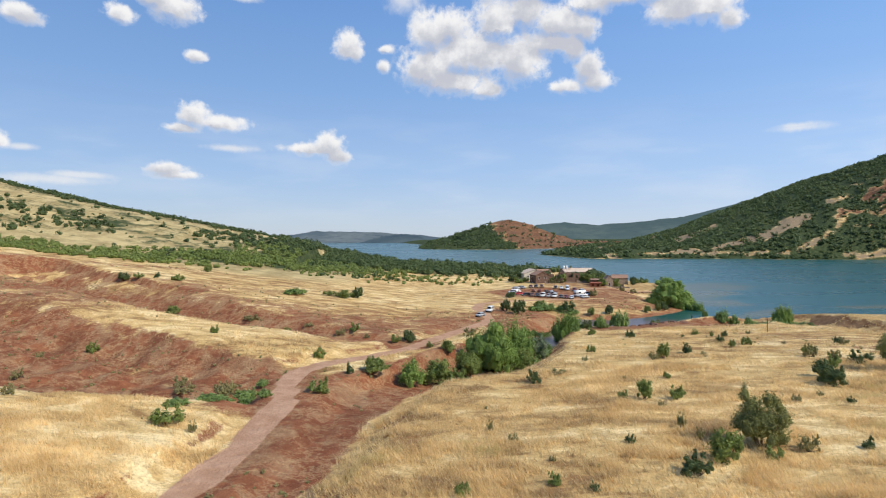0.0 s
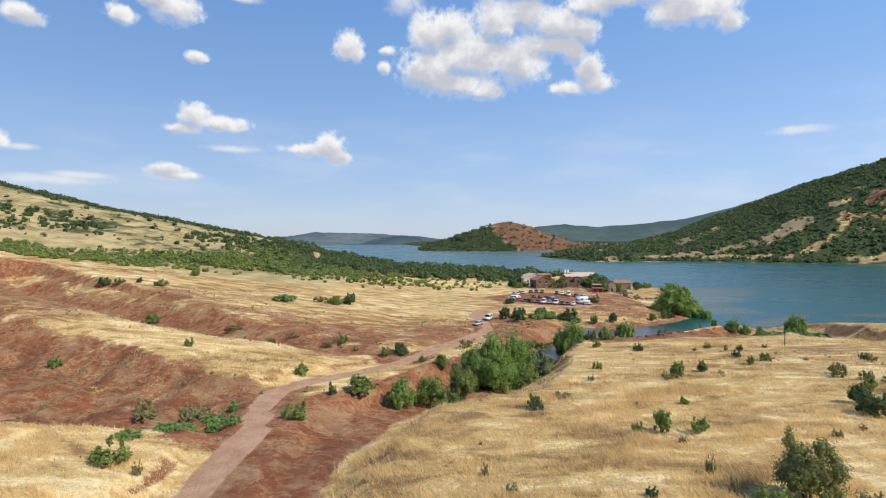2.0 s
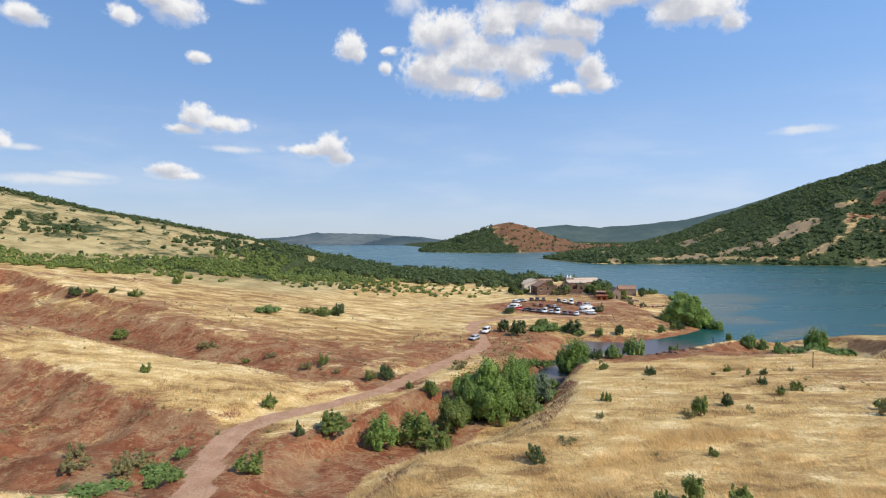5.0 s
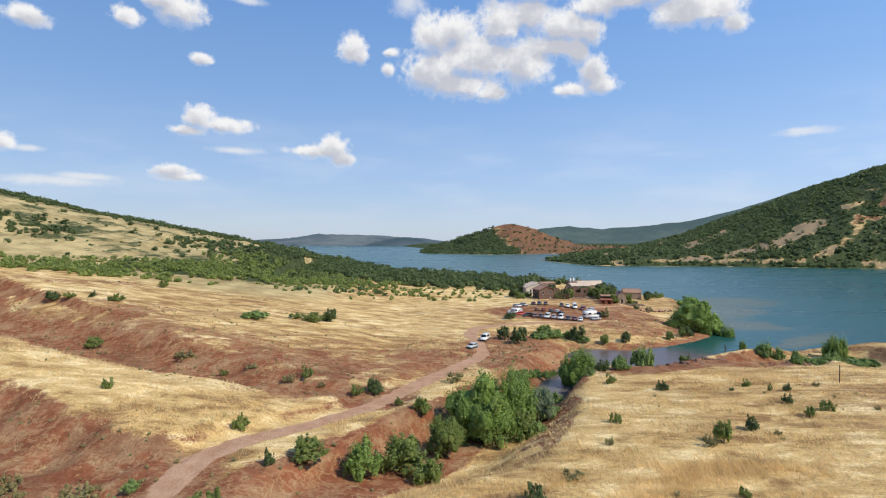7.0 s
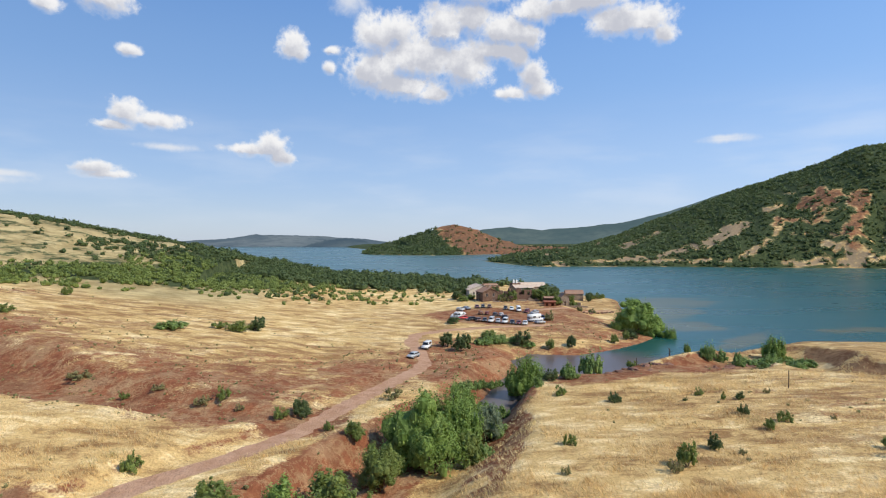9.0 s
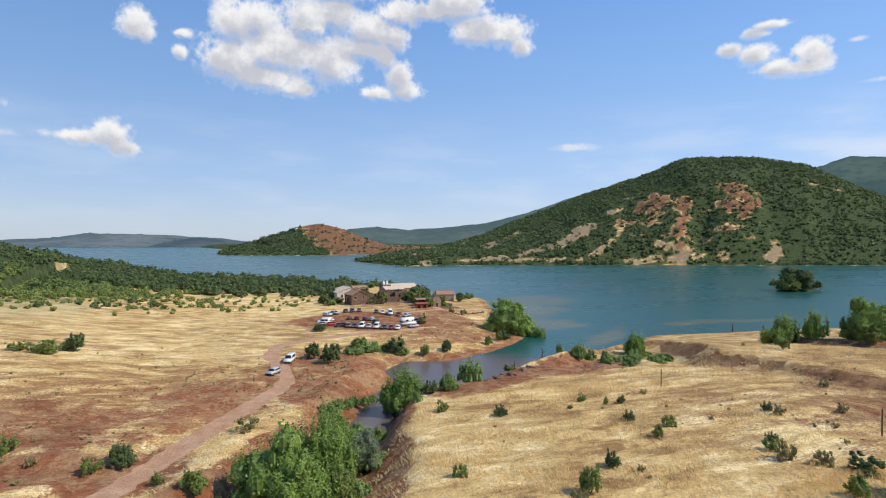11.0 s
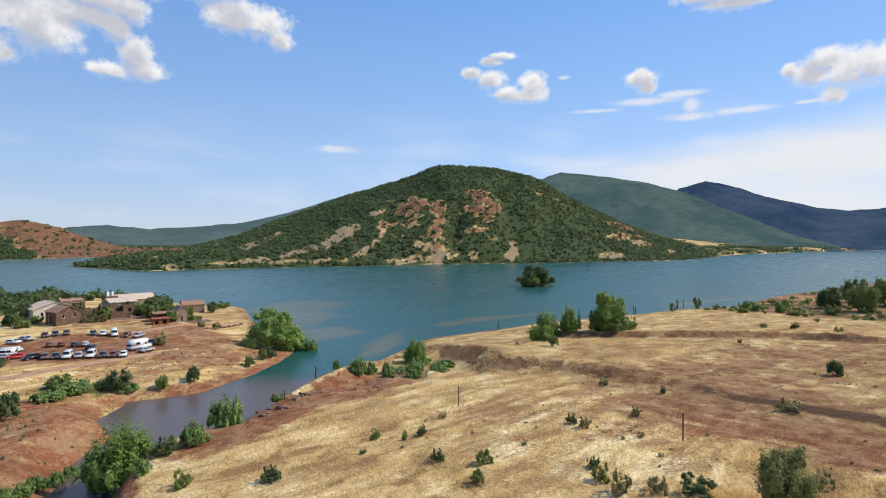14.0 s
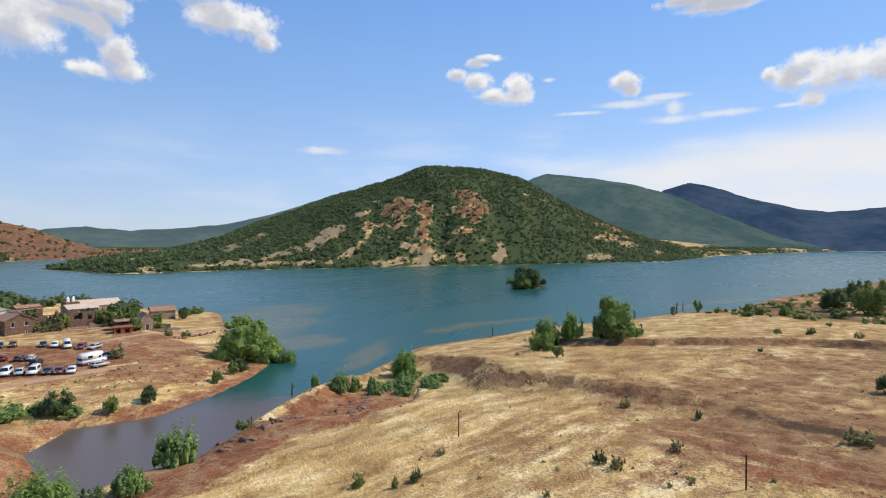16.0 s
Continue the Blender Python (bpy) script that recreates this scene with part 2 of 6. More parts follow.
GULLY_WEST = [(-150, 192, 12.5, 3), (-113, 174, 9.3, 3), (-65, 149, 6.6, 2.5), (-40, 138, 5.6, 2), (-23, 131, 5.2, 1.5), (-10, 128, 4.8, 1)]
BAY = [(76, 171, 1.2, 2), (88, 168, 1.4, 6), (103, 173, 0.6, 9), (116, 184, 0.1, 8), (110, 169, 1.0, 6), (106, 154, 3.2, 2), (112, 140, 5.6, 1)]
BADLAND = [(-120, 118, 11.5, 5), (-75, 100, 7.0, 8), (-48, 90, 5.4, 7), (-31, 86, 5.2, 3)]
WEST_CREST = [(-900, 420, 184), (-520, 385, 122), (-337, 410, 74), (-263, 430, 55), (-186, 450, 40), (-157, 455, 34), (-97, 480, 16), (-60, 470, 8)]
# the big hill over the water, by bearing from the south: degrees, crest height, crest distance
MAIN_HILL = [(8, 0, 1000), (12, 8, 1000), (15, 9, 1050), (19, 15, 1250), (24, 48, 1420), (26.5, 76, 1450), (29, 100, 1480), (34, 150, 1500), (38, 182, 1500), (41, 207, 1500), (44, 239, 1500), (47, 236, 1500), (50, 231, 1500),
             (54, 206, 1500), (58, 146, 1500), (63, 80, 1500), (67, 44, 1550), (70, 24, 1600), (76, 10, 1700)]
RED_CREST = [(-70, 1700, 0), (29, 1750, 40), (120, 1746, 66), (196, 1737, 92), (215, 1735, 92), (281, 1727, 73), (360, 1712, 42), (436, 1695, 14), (600, 1680, 8)]
CAR_PARK = (50.0, 246.0)


def blob_at(x, y, cx, cy, rx, ry, turn=0.0):
    c, s = math.cos(radians(turn)), math.sin(radians(turn))
    u, v = (x - cx) * c + (y - cy) * s, (y - cy) * c - (x - cx) * s
    return np.clip(1.35 - np.hypot(u / rx, v / ry), 0, 1)


def gully_side(x, y):
    """How far east of the gully's bed a place lies."""
    return x - np.interp(y, [p[1] for p in GULLY], [p[0] for p in GULLY])


# bare ground of the big hill, seen from the east field: bearing, rise over the eye and half width, all in degrees
SPURS = [[(27.6, -1.7, 0.29), (30.9, -0.66, 0.47), (33.2, 0.22, 0.71), (34.7, 0.94, 0.71), (35.8, 1.95, 0.18)], [(24.1, -0.66, 0.24), (25.9, 0.02, 0.35), (27.8, 0.84, 0.24)], [(20.7, -2.2, 0.18), (24.9, -1.91, 0.29), (30.9, -2.0, 0.29), (34.4, -1.84, 0.29)], [(35.3, -1.55, 0.35), (37.0, -0.36, 0.24), (38.5, 1.14, 0.18)],
         [(38.8, -1.97, 0.29), (44.5, -1.84, 0.35)], [(42.1, -0.05, 0.29), (43.6, -0.52, 0.59), (45.0, -1.36, 0.47)], [(46.0, -1.53, 0.29), (48.1, -1.35, 0.35)], [(51.6, -1.5, 0.47), (51.9, -0.14, 0.53)],
         [(61.1, -1.25, 0.24), (63.0, -1.29, 0.24)], [(54.2, 5.28, 0.24), (56.0, 4.68, 0.24), (57.7, 3.78, 0.18)], [(61.3, 0.58, 0.24), (63.5, 0.3, 0.35), (65.6, -0.25, 0.29), (67.7, -0.85, 0.24)], [(15.1, -1.69, 0.07), (19.7, -0.82, 0.07), (24.9, 0.7, 0.06)],
         [(36.7, 2.91, 0.18), (38.5, 3.4, 0.29)], [(17.2, -2.25, 0.24), (18.7, -2.49, 0.24)]]
RED_SCARS = [[(44.1, 3.85, 0.59), (44.2, 2.06, 0.71), (43.6, 0.56, 0.59), (43.9, -0.64, 0.47)], [(39.7, 3.23, 0.47), (41.8, 3.66, 0.59), (42.7, 4.44, 0.35)], [(41.2, 5.03, 0.24), (41.5, 2.94, 0.47)], [(47.2, 5.34, 0.24), (48.7, 4.74, 0.53), (50.1, 3.67, 0.53)],
         [(47.8, 3.44, 0.35), (49.3, 3.08, 0.35)], [(38.8, 1.91, 0.29), (41.5, 2.05, 0.24)], [(58.5, 3.48, 0.18), (61.9, 2.01, 0.35), (64.0, 1.26, 0.35)], [(62.4, 1.04, 0.29), (64.6, 0.58, 0.29)]]


def bare_rock(x, y, z):
    """Where the big hill shows bare spurs, and its red gully and ledges."""
    bearing = np.degrees(np.arctan2(x - 13.5, y - 68.4))
    rise = np.degrees(np.arctan2(z - 33.9, np.hypot(x - 13.5, y - 68.4)))
    n, ledge = fbm(bearing, rise, 1.3, 4, 40), fbm(bearing * 0.35, rise * 2.2, 0.8, 3, 43)
    spur, red = 0.0 * x, 0.0 * x
    for lines, scars in ((SPURS, False), (RED_SCARS, True)):
        for line in lines:
            d, (half,) = along(bearing, rise, line)
            bare = smooth(half + 0.12, half - 0.3, d + (1.6 if scars else 0.9) * n + (1.7 if scars else 0.5) * ledge)
            if scars:
                red = np.maximum(red, bare)
            else:
                spur = np.maximum(spur, bare)
    # sparse ledges over the middle of the slope
    strewn = smooth(0.1, 0.22, ledge + 0.4 * n) * smooth(36, 40, bearing) * smooth(53, 49, bearing) * smooth(5.5, 4.0, rise) * smooth(-1.5, 0.5, rise)
    return spur, np.maximum(red, 0.7 * strewn)


def height(x, y):
    x, y = np.asarray(x, float), np.asarray(y, float)
    dn, df = inside(x, y, NEAR_SHORE), inside(x, y, FAR_SHORE)
    wob = fbm(x, y, 14, 3, 5)
    # west: a plain that tilts down to the east, with a long hill behind it
    west = 4.2 + 0.04 * np.maximum(0, 16 - x) + 0.08 * np.maximum(0, -12 - x) + 0.02 * np.clip(y - 240, 0, 60) * smooth(20, 60, x)
    west = west + 1.3 * smooth(75, 50, y) * smooth(-90, -30, -np.abs(x + 34))
    dist, (crest,) = along(x, y, WEST_CREST)
    back = smooth(0, 40, y - np.interp(x, [-900, -337, -186, -60], [420, 410, 450, 470]))
    hill = smooth(215, 25, dist) * (1 - back) + smooth(150, 0, dist) * back
    west = west + hill * np.maximum(crest - west, 0)
    # east: a broad field that falls to the north
    step1 = x - np.interp(y, [80, 98, 115, 133, 146, 158], [110, 111, 114, 115, 107, 99]) + 5 * wob
    step2 = x - np.interp(y, [80, 98, 116, 132, 146, 165], [216, 212, 206, 192, 180, 168]) + 6 * wob
    lie = np.maximum(y, 112 * smooth(140, 235, x))
    east = 8.3 - 0.055 * (lie - 90) + 0.02 * (np.minimum(x, 115) - 60) - 0.033 * np.maximum(x - 120, 0) - 0.03 * np.maximum(y - 125, 0) * smooth(105, 150, x)
    east = east - 0.9 * smooth(-22, -3, step1) * smooth(165, 120, y) * (0.3 + 0.7 * smooth(104, 128, y)) + 1.7 * smooth(-0.5, 2.6, step1) * (0.15 + 0.85 * smooth(104, 128, y)) + 1.7 * smooth(-0.5, 2.6, step2) - 0.6 * smooth(-14, -3, step2) + 2.6 * (0.4 + 0.6 * smooth(104, 128, y)) * np.abs(fbm(x, y, 5, 3, 71)) * smooth(-5, 0, step1) * smooth(9, 3, step1) + 2.0 * np.abs(fbm(x, y, 5, 3, 72)) * smooth(-5, 0, step2) * smooth(9, 3, step2)
    east = east + 1.6 * smooth(110, 150, x) * smooth(100, 60, y) * smooth(230, 160, x) - 0.8 * smooth(200, 280, x)
    furrow = np.sin(1.15 * step1 + 2.2 * fbm(x, y, 25, 2, 14)) * smooth(-24, -18, step1) * smooth(-3, -7, step1) * smooth(122, 104, y)
    east = east + 0.16 * furrow
    ledge = blob_at(x, y, 86, 160, 22, 11, 28)
    east = east + ledge * (1.2 * np.abs(fbm(x, y, 5, 3, 15)) - 0.5)
    east = np.maximum(east, 2.6)
    flat = smooth(282, 312, x + 30 * fbm(x, y, 60, 2, 6))
    east = east * (1 - flat) + (0.9 + 0.012 * np.clip(150 - y, 0, 300)) * flat
    side = smooth(-6, 6, x - np.interp(y, [0, 50, 75, 105, 125, 145, 170, 230], [-14, -15, -11, 2, 16, 30, 46, 90]))
    z = west * (1 - side) + east * side
    z = z + 1.6 * fbm(x, y, 60, 4, 2) * smooth(0, 60, dn) + 0.35 * wob
    clods = np.maximum(blob_at(x, y, 26, 176, 22, 32), np.maximum(blob_at(x, y, -115, 135, 66, 32, 12), 0.7 * blob_at(x, y, -45, 165, 80, 26, 14)))
    z = z - 2.4 * np.abs(fbm(x + 4 * wob, y, 8, 4, 87)) * clods * smooth(2, 12, dn)
    # shore: beaches run out, banks stand steeper
    w = 5.0 + 17.0 * smooth(180, 215, y) * smooth(150, 110, x) + 22.0 * smooth(104, 150, x) * smooth(240, 215, y)
    z = np.where(dn > 0, 0.12 + (z - 0.12) * (1 - np.exp(-1.9 * np.maximum(dn, 0) / w)), z)
    # gullies and eroded ground
    d, (floor, half) = along(x, y, GULLY)
    reach_up = 6.5 + 8.0 * smooth(0, 4, gully_side(x, y)) * smooth(140, 120, y) + 7.0 * smooth(0, -4, gully_side(x, y)) * smooth(122, 140, y)
    z = np.minimum(z, floor + 0.5 * wob + 0.7 * np.abs(fbm(x, y, 5, 3, 16)) + 6.5 * smooth(half, half + reach_up, d + 3.0 * wob) + np.maximum(0, d - half - reach_up + 0.5))
    d, (floor, half) = along(x, y, GULLY_WEST)
    z = np.minimum(z, floor + 5 * smooth(half, half + 13, d + 4 * wob) + np.maximum(0, d - half - 12))
    d, (floor, half) = along(x, y, BADLAND)
    rough = np.abs(fbm(x + 5 * wob, y, 9, 4, 21))
    z = np.minimum(z, floor + 5 * smooth(half, half + 15, d + 4 * wob) + np.maximum(0, d - half - 14)) - 6.0 * rough * smooth(half + 14, half, d)
    d, (floor, half) = along(x, y, BAY)
    z = np.minimum(z, floor + 0.6 * np.abs(fbm(x, y, 5, 3, 18)) + 4 * smooth(half, half + 9, d + 4 * wob) + np.maximum(0, d - half - 8))
    # the road bench and the car park
    d, (lane,) = along(x, y, ROAD)
    k = smooth(6.5, 3.0, d + 1.0 * wob)
    z = z * (1 - k) + lane * k
    d = np.hypot((x - CAR_PARK[0]) / 24, (y - CAR_PARK[1]) / 15)
    k = smooth(1.35, 0.95, d)
    z = z * (1 - k) + 4.1 * k
    # over the water
    shelf = 6 + 10 * smooth(0, 120, df)
    bearing = np.degrees(np.arctan2(x - 9, y - 62))
    reach = np.hypot(x - 9, y - 62)
    crest = np.interp(bearing, [p[0] for p in MAIN_HILL], [p[1] for p in MAIN_HILL])
    top = np.interp(bearing, [p[0] for p in MAIN_HILL], [p[2] for p in MAIN_HILL])
    near = np.interp(bearing, [8, 12, 18, 25, 35, 45, 60, 65, 72, 80], [880, 760, 720, 735, 770, 830, 1010, 1140, 1450, 2300])
    front = np.clip((reach - near) / np.maximum(top - near, 60), 0, 1)
    rise = np.sin(front * 1.5708) ** 1.05
    behind = smooth(700, 0, reach - top)
    across = bearing * 22 + 0.12 * reach
    ribs = np.abs(fbm(across + 40 * fbm(x, y, 160, 2, 8), reach * 0.22, 75, 4, 31))
    main = crest * rise * behind - 70 * ribs * np.clip(crest / 200, 0, 1) * front * (1 - front) * 2.6
    main = main - 16 * smooth(1.3, 0.2, np.abs(bearing - 45.6 - 0.004 * (reach - 940))) * smooth(880, 930, reach) * smooth(1090, 1000, reach)
    d, (crest,) = along(x, y, RED_CREST)
    red = crest * np.clip(1 - d / 330, 0, 1) ** 1.2 - 22 * np.abs(fbm(x, y, 70, 3, 12)) * smooth(300, 60, d) * smooth(0, 60, crest)
    valley = 96 * smooth(1500, 3900, reach) * smooth(56, 66, bearing) * smooth(0, 900, df)
    over = np.maximum(np.maximum(np.maximum(shelf, main), red), 3 + valley) + 3 * fbm(x, y, 55, 3, 4)
    over = over * smooth(-2, 40, df) + 0.2
    z = np.where(df > 0, over, z)
    wet = np.maximum(dn, df)
    z = np.where(wet <= 0, np.maximum(-5.0, wet * 0.16) - 0.06, z)
    # a low islet
    d = np.hypot((x - 369) / 17, (y - 323) / 9)
    return np.maximum(z, 0.9 * smooth(1.15, 0.6, d + 0.3 * wob) - 5 * smooth(1.0, 1.3, d + 0.3 * wob))


def height_at(x, y):
    return float(height(np.array([x]), np.array([y]))[0])

# ---------------------------------------------------------------- materials
def material(name):
    m = bpy.data.materials.new(name)
    m.use_nodes = True
    n = Nodes(m.node_tree)
    out = n.add("ShaderNodeOutputMaterial")
    shader = n.add("ShaderNodeBsdfPrincipled")
    n.tree.links.new(shader.outputs[0], out.inputs[0])
    return m, n, shader


def surface(n, shader, colour, rough=0.8, bump=None, strength=0.3, distance=0.1):
    n.put(shader.inputs["Base Color"], colour)
    n.put(shader.inputs["Roughness"], rough)
    shader.inputs["Specular IOR Level"].default_value = 0.25
    if bump is not None:
        b = n.add("ShaderNodeBump")
        b.inputs["Strength"].default_value, b.inputs["Distance"].default_value = strength, distance
        n.put(b.inputs["Height"], bump)
        n.tree.links.new(b.outputs[0], shader.inputs["Normal"])


def straw_tone(n, at):
    """Dry grass in drifts: trodden brown, gold and pale seed heads."""
    drift = n.noise(n.vec("MULTIPLY", at, (0.55, 1.0, 1.0)), 4.5, 8, 0.72, 0.5)
    wide = n.noise(n.vec("MULTIPLY", at, (0.6, 1.0, 1.0)), 21.0, 4, 0.55)
    tone = n.math("ADD", n.math("MULTIPLY", drift, 0.72), n.math("MULTIPLY", wide, 0.28))
    colour = n.mix(n.ramp(tone, 0.40, 0.50), (0.33, 0.185, 0.075, 1), (0.67, 0.455, 0.19, 1))
    return n.mix(n.ramp(tone, 0.50, 0.60), colour, (0.92, 0.72, 0.385, 1))


def ground_material():
    m, n, shader = material("dry_ground")
    at = n.add("ShaderNodeNewGeometry").outputs["Position"]
    cover = n.add("ShaderNodeAttribute", attribute_name="cover")
    part = n.add("ShaderNodeSeparateColor", cover.outputs["Color"])
    extra = n.add("ShaderNodeAttribute", attribute_name="cover2")
    more = n.add("ShaderNodeSeparateColor", extra.outputs["Color"])
    fine, mid = n.noise(at, 0.35, 5, 0.65), n.noise(at, 2.6, 5, 0.6)
    # dry grass
    grass = straw_tone(n, at)
    grass = n.mix(n.math("MULTIPLY", n.ramp(fine, 0.45, 0.65), 0.4), grass, (0.32, 0.195, 0.075, 1))
    # red earth
    soil = n.mix(n.ramp(mid, 0.35, 0.65), (0.205, 0.07, 0.035, 1), (0.315, 0.125, 0.061, 1))
    soil = n.mix(n.math("MULTIPLY", n.ramp(n.noise(at, 6.0, 5, 0.65), 0.46, 0.62), 0.75), soil, (0.36, 0.215, 0.115, 1))
    soil = n.mix(n.math("MULTIPLY", n.ramp(n.noise(at, 1.5, 5, 0.65), 0.52, 0.72), 0.55), soil, (0.44, 0.28, 0.145, 1))
    veins = n.noise(n.vec("MULTIPLY", at, (0.8, 1.0, 1.0)), 3.6, 6, 0.7, 0.3)
    soil = n.mix(n.math("MULTIPLY", n.ramp(n.math("ABSOLUTE", n.math("SUBTRACT", veins, 0.5)), 0.035, 0.0), 0.45), soil, (0.50, 0.35, 0.18, 1))
    soil = n.mix(n.math("MULTIPLY", n.ramp(n.noise(at, 11.0, 5, 0.6), 0.5, 0.66), 0.5), soil, (0.15, 0.056, 0.03, 1))
    soil = n.mix(n.math("MULTIPLY", n.ramp(fine, 0.5, 0.75), 0.5), soil, (0.12, 0.045, 0.022, 1))
    # browner loam of the east field
    loam = n.mix(n.ramp(n.noise(at, 3.0, 6, 0.7), 0.35, 0.65), (0.15, 0.075, 0.036, 1), (0.36, 0.215, 0.105, 1))
    soil = n.mix(n.math("MULTIPLY", extra.outputs["Alpha"], 0.75), soil, loam)
    # green scrub and reeds
    green = n.mix(n.ramp(mid, 0.35, 0.65), (0.035, 0.05, 0.022, 1), (0.08, 0.098, 0.04, 1))
    tatter = n.noise(at, 8.0, 7, 0.72, 0.4)
    edge = n.math("MULTIPLY", n.math("SUBTRACT", n.math("ADD", n.math("ADD", n.math("MULTIPLY", mid, 0.4), n.math("MULTIPLY", fine, 0.25)), n.math("MULTIPLY", tatter, 0.6)), 0.625), 1.9)
    is_soil = n.ramp(n.math("ADD", part.outputs[0], edge), 0.35, 0.65)
    is_green = n.ramp(n.math("ADD", part.outputs[1], edge), 0.4, 0.7)
    is_road = n.ramp(n.math("ADD", part.outputs[2], n.math("MULTIPLY", edge, 0.5)), 0.4, 0.6)
    lane = n.mix(n.ramp(mid, 0.3, 0.7), (0.43, 0.24, 0.14, 1), (0.54, 0.33, 0.21, 1))
    lane = n.mix(n.math("MULTIPLY", n.ramp(fine, 0.5, 0.7), 0.4), lane, (0.33, 0.19, 0.135, 1))
    brown = n.mix(mid, (0.22, 0.11, 0.05, 1), (0.37, 0.215, 0.095, 1))
    long_streak = n.noise(n.vec("MULTIPLY", at, (0.3, 1.0, 1.0)), 4.5, 7, 0.66, 0.3)
    mottled = n.math("MULTIPLY", n.ramp(n.math("ADD", n.math("MULTIPLY", long_streak, 0.7), n.math("MULTIPLY", fine, 0.3)), 0.46, 0.6), more.outputs[2])
    grass = n.mix(mottled, grass, brown)
    khaki = n.mix(n.ramp(n.noise(at, 12.0, 6, 0.65), 0.35, 0.65), (0.29, 0.225, 0.105, 1), (0.54, 0.43, 0.215, 1))
    grass = n.mix(n.math("MULTIPLY", cover.outputs["Alpha"], 0.85), grass, khaki)
    grass = n.mix(n.math("MULTIPLY", extra.outputs["Alpha"], n.ramp(n.noise(at, 5.0, 6, 0.7), 0.4, 0.6, 0.15, 0.6)), grass, loam)
    colour = n.mix(is_soil, grass, soil)
    colour = n.mix(is_green, colour, green)
    colour = n.mix(is_road, colour, lane)
    # pale rock, then one dark tone for burnt ground and painted shade
    rock = n.mix(mid, (0.20, 0.138, 0.078, 1), (0.38, 0.285, 0.175, 1))
    colour = n.mix(n.ramp(n.math("ADD", more.outputs[0], edge), 0.4, 0.7), colour, rock)
    char_shade = n.mix(mid, (0.06, 0.035, 0.022, 1), (0.14, 0.085, 0.05, 1))
    colour = n.mix(n.ramp(n.math("ADD", more.outputs[1], edge), 0.4, 0.7), colour, char_shade)
    bump = n.math("ADD", n.math("ADD", n.math("MULTIPLY", mid, 0.9), n.math("MULTIPLY", fine, 0.5)), n.math("MULTIPLY", n.noise(at, 1.1, 4, 0.6), 0.7))
    surface(n, shader, colour, 0.95, bump, 0.9, 0.5)
    shader.inputs["Specular IOR Level"].default_value = 0.05
    return m


def water_material():
    m, n, shader = material("lake_water")
    at = n.add("ShaderNodeNewGeometry").outputs["Position"]
    cover = n.add("ShaderNodeAttribute", attribute_name="cover")
    part = n.add("ShaderNodeSeparateColor", cover.outputs["Color"])
    broad = n.noise(n.vec("MULTIPLY", at, (0.35, 1.0, 1.0)), 60.0, 4, 0.55)
    mid = n.noise(n.vec("MULTIPLY", at, (0.3, 1.0, 1.0)), 9.0, 5, 0.6)
    ripple = n.noise(at, 0.9, 3, 0.6)
    deep = n.mix(n.ramp(broad, 0.3, 0.7), (0.013, 0.074, 0.064, 1), (0.016, 0.086, 0.072, 1))
    edge = n.math("MULTIPLY", n.math("SUBTRACT", mid, 0.5), n.ramp(n.math("ADD", part.outputs[0], part.outputs[1]), 0.0, 0.4, 0.0, 1.9))
    weed = n.ramp(n.math("ADD", part.outputs[0], edge), 0.28, 0.6)
    colour = n.mix(n.math("MULTIPLY", weed, 0.8), deep, (0.115, 0.108, 0.042, 1))
    mud = n.ramp(n.math("ADD", part.outputs[1], n.math("MULTIPLY", edge, 0.3)), 0.2, 0.8)
    colour = n.mix(mud, colour, (0.11, 0.085, 0.075, 1))
    surface(n, shader, colour, n.ramp(broad, 0.3, 0.7, 0.26, 0.3), n.math("ADD", ripple, n.math("MULTIPLY", mid, 0.25)), 0.03, 0.2)
    shader.inputs["Specular IOR Level"].default_value = 0.5
    shader.inputs["IOR"].default_value = 1.33
    return m


# ---------------------------------------------------------------- ground and water
def spread(lo, hi, step, reach_lo, reach_hi, grow=1.045, most=26.0):
    mid = list(np.arange(lo, hi + step / 2, step))
    out, s, p = [], step, hi
    while p < reach_hi:
        s = min(s * grow, most if p < 1800 else 62.0)
        p += s
        out.append(p)
    back, s, p = [], step, lo
    while p > reach_lo:
        s = min(s * grow, 26.0 if p > -700 else 130.0)
        p -= s
        back.append(p)
    return np.array(back[::-1] + mid + out)


def sheet(name, xs, ys, z, fields, mat):
    nx, ny = len(xs), len(ys)
    gx, gy = np.meshgrid(xs, ys)
    co = np.stack([gx.ravel(), gy.ravel(), z.ravel()], 1)
    i = np.arange(nx * ny).reshape(ny, nx)
    quads = np.stack([i[:-1, :-1], i[:-1, 1:], i[1:, 1:], i[1:, :-1]], -1).reshape(-1, 4)
    me = bpy.data.meshes.new(name)
    me.vertices.add(len(co))
    me.vertices.foreach_set("co", co.ravel())
    me.loops.add(quads.size)
    me.loops.foreach_set("vertex_index", quads.ravel().astype(np.int32))
    me.polygons.add(len(quads))
    me.polygons.foreach_set("loop_start", np.arange(0, quads.size, 4, dtype=np.int32))
    me.polygons.foreach_set("loop_total", np.full(len(quads), 4, dtype=np.int32))
    me.polygons.foreach_set("use_smooth", np.ones(len(quads), dtype=bool))
    me.update()
    for field, rgb in fields.items():
        a = me.color_attributes.new(field, "FLOAT_COLOR", "POINT")
        flat = np.ones((len(co), 4), np.float32)
        for k, v in enumerate(rgb):  # up to four masks
            flat[:, k] = np.clip(np.broadcast_to(v, gx.shape), 0, 1).ravel()
        a.data.foreach_set("color", flat.ravel())
    me.validate()
    me.materials.append(mat)
    return new(name, me)


blob = blob_at


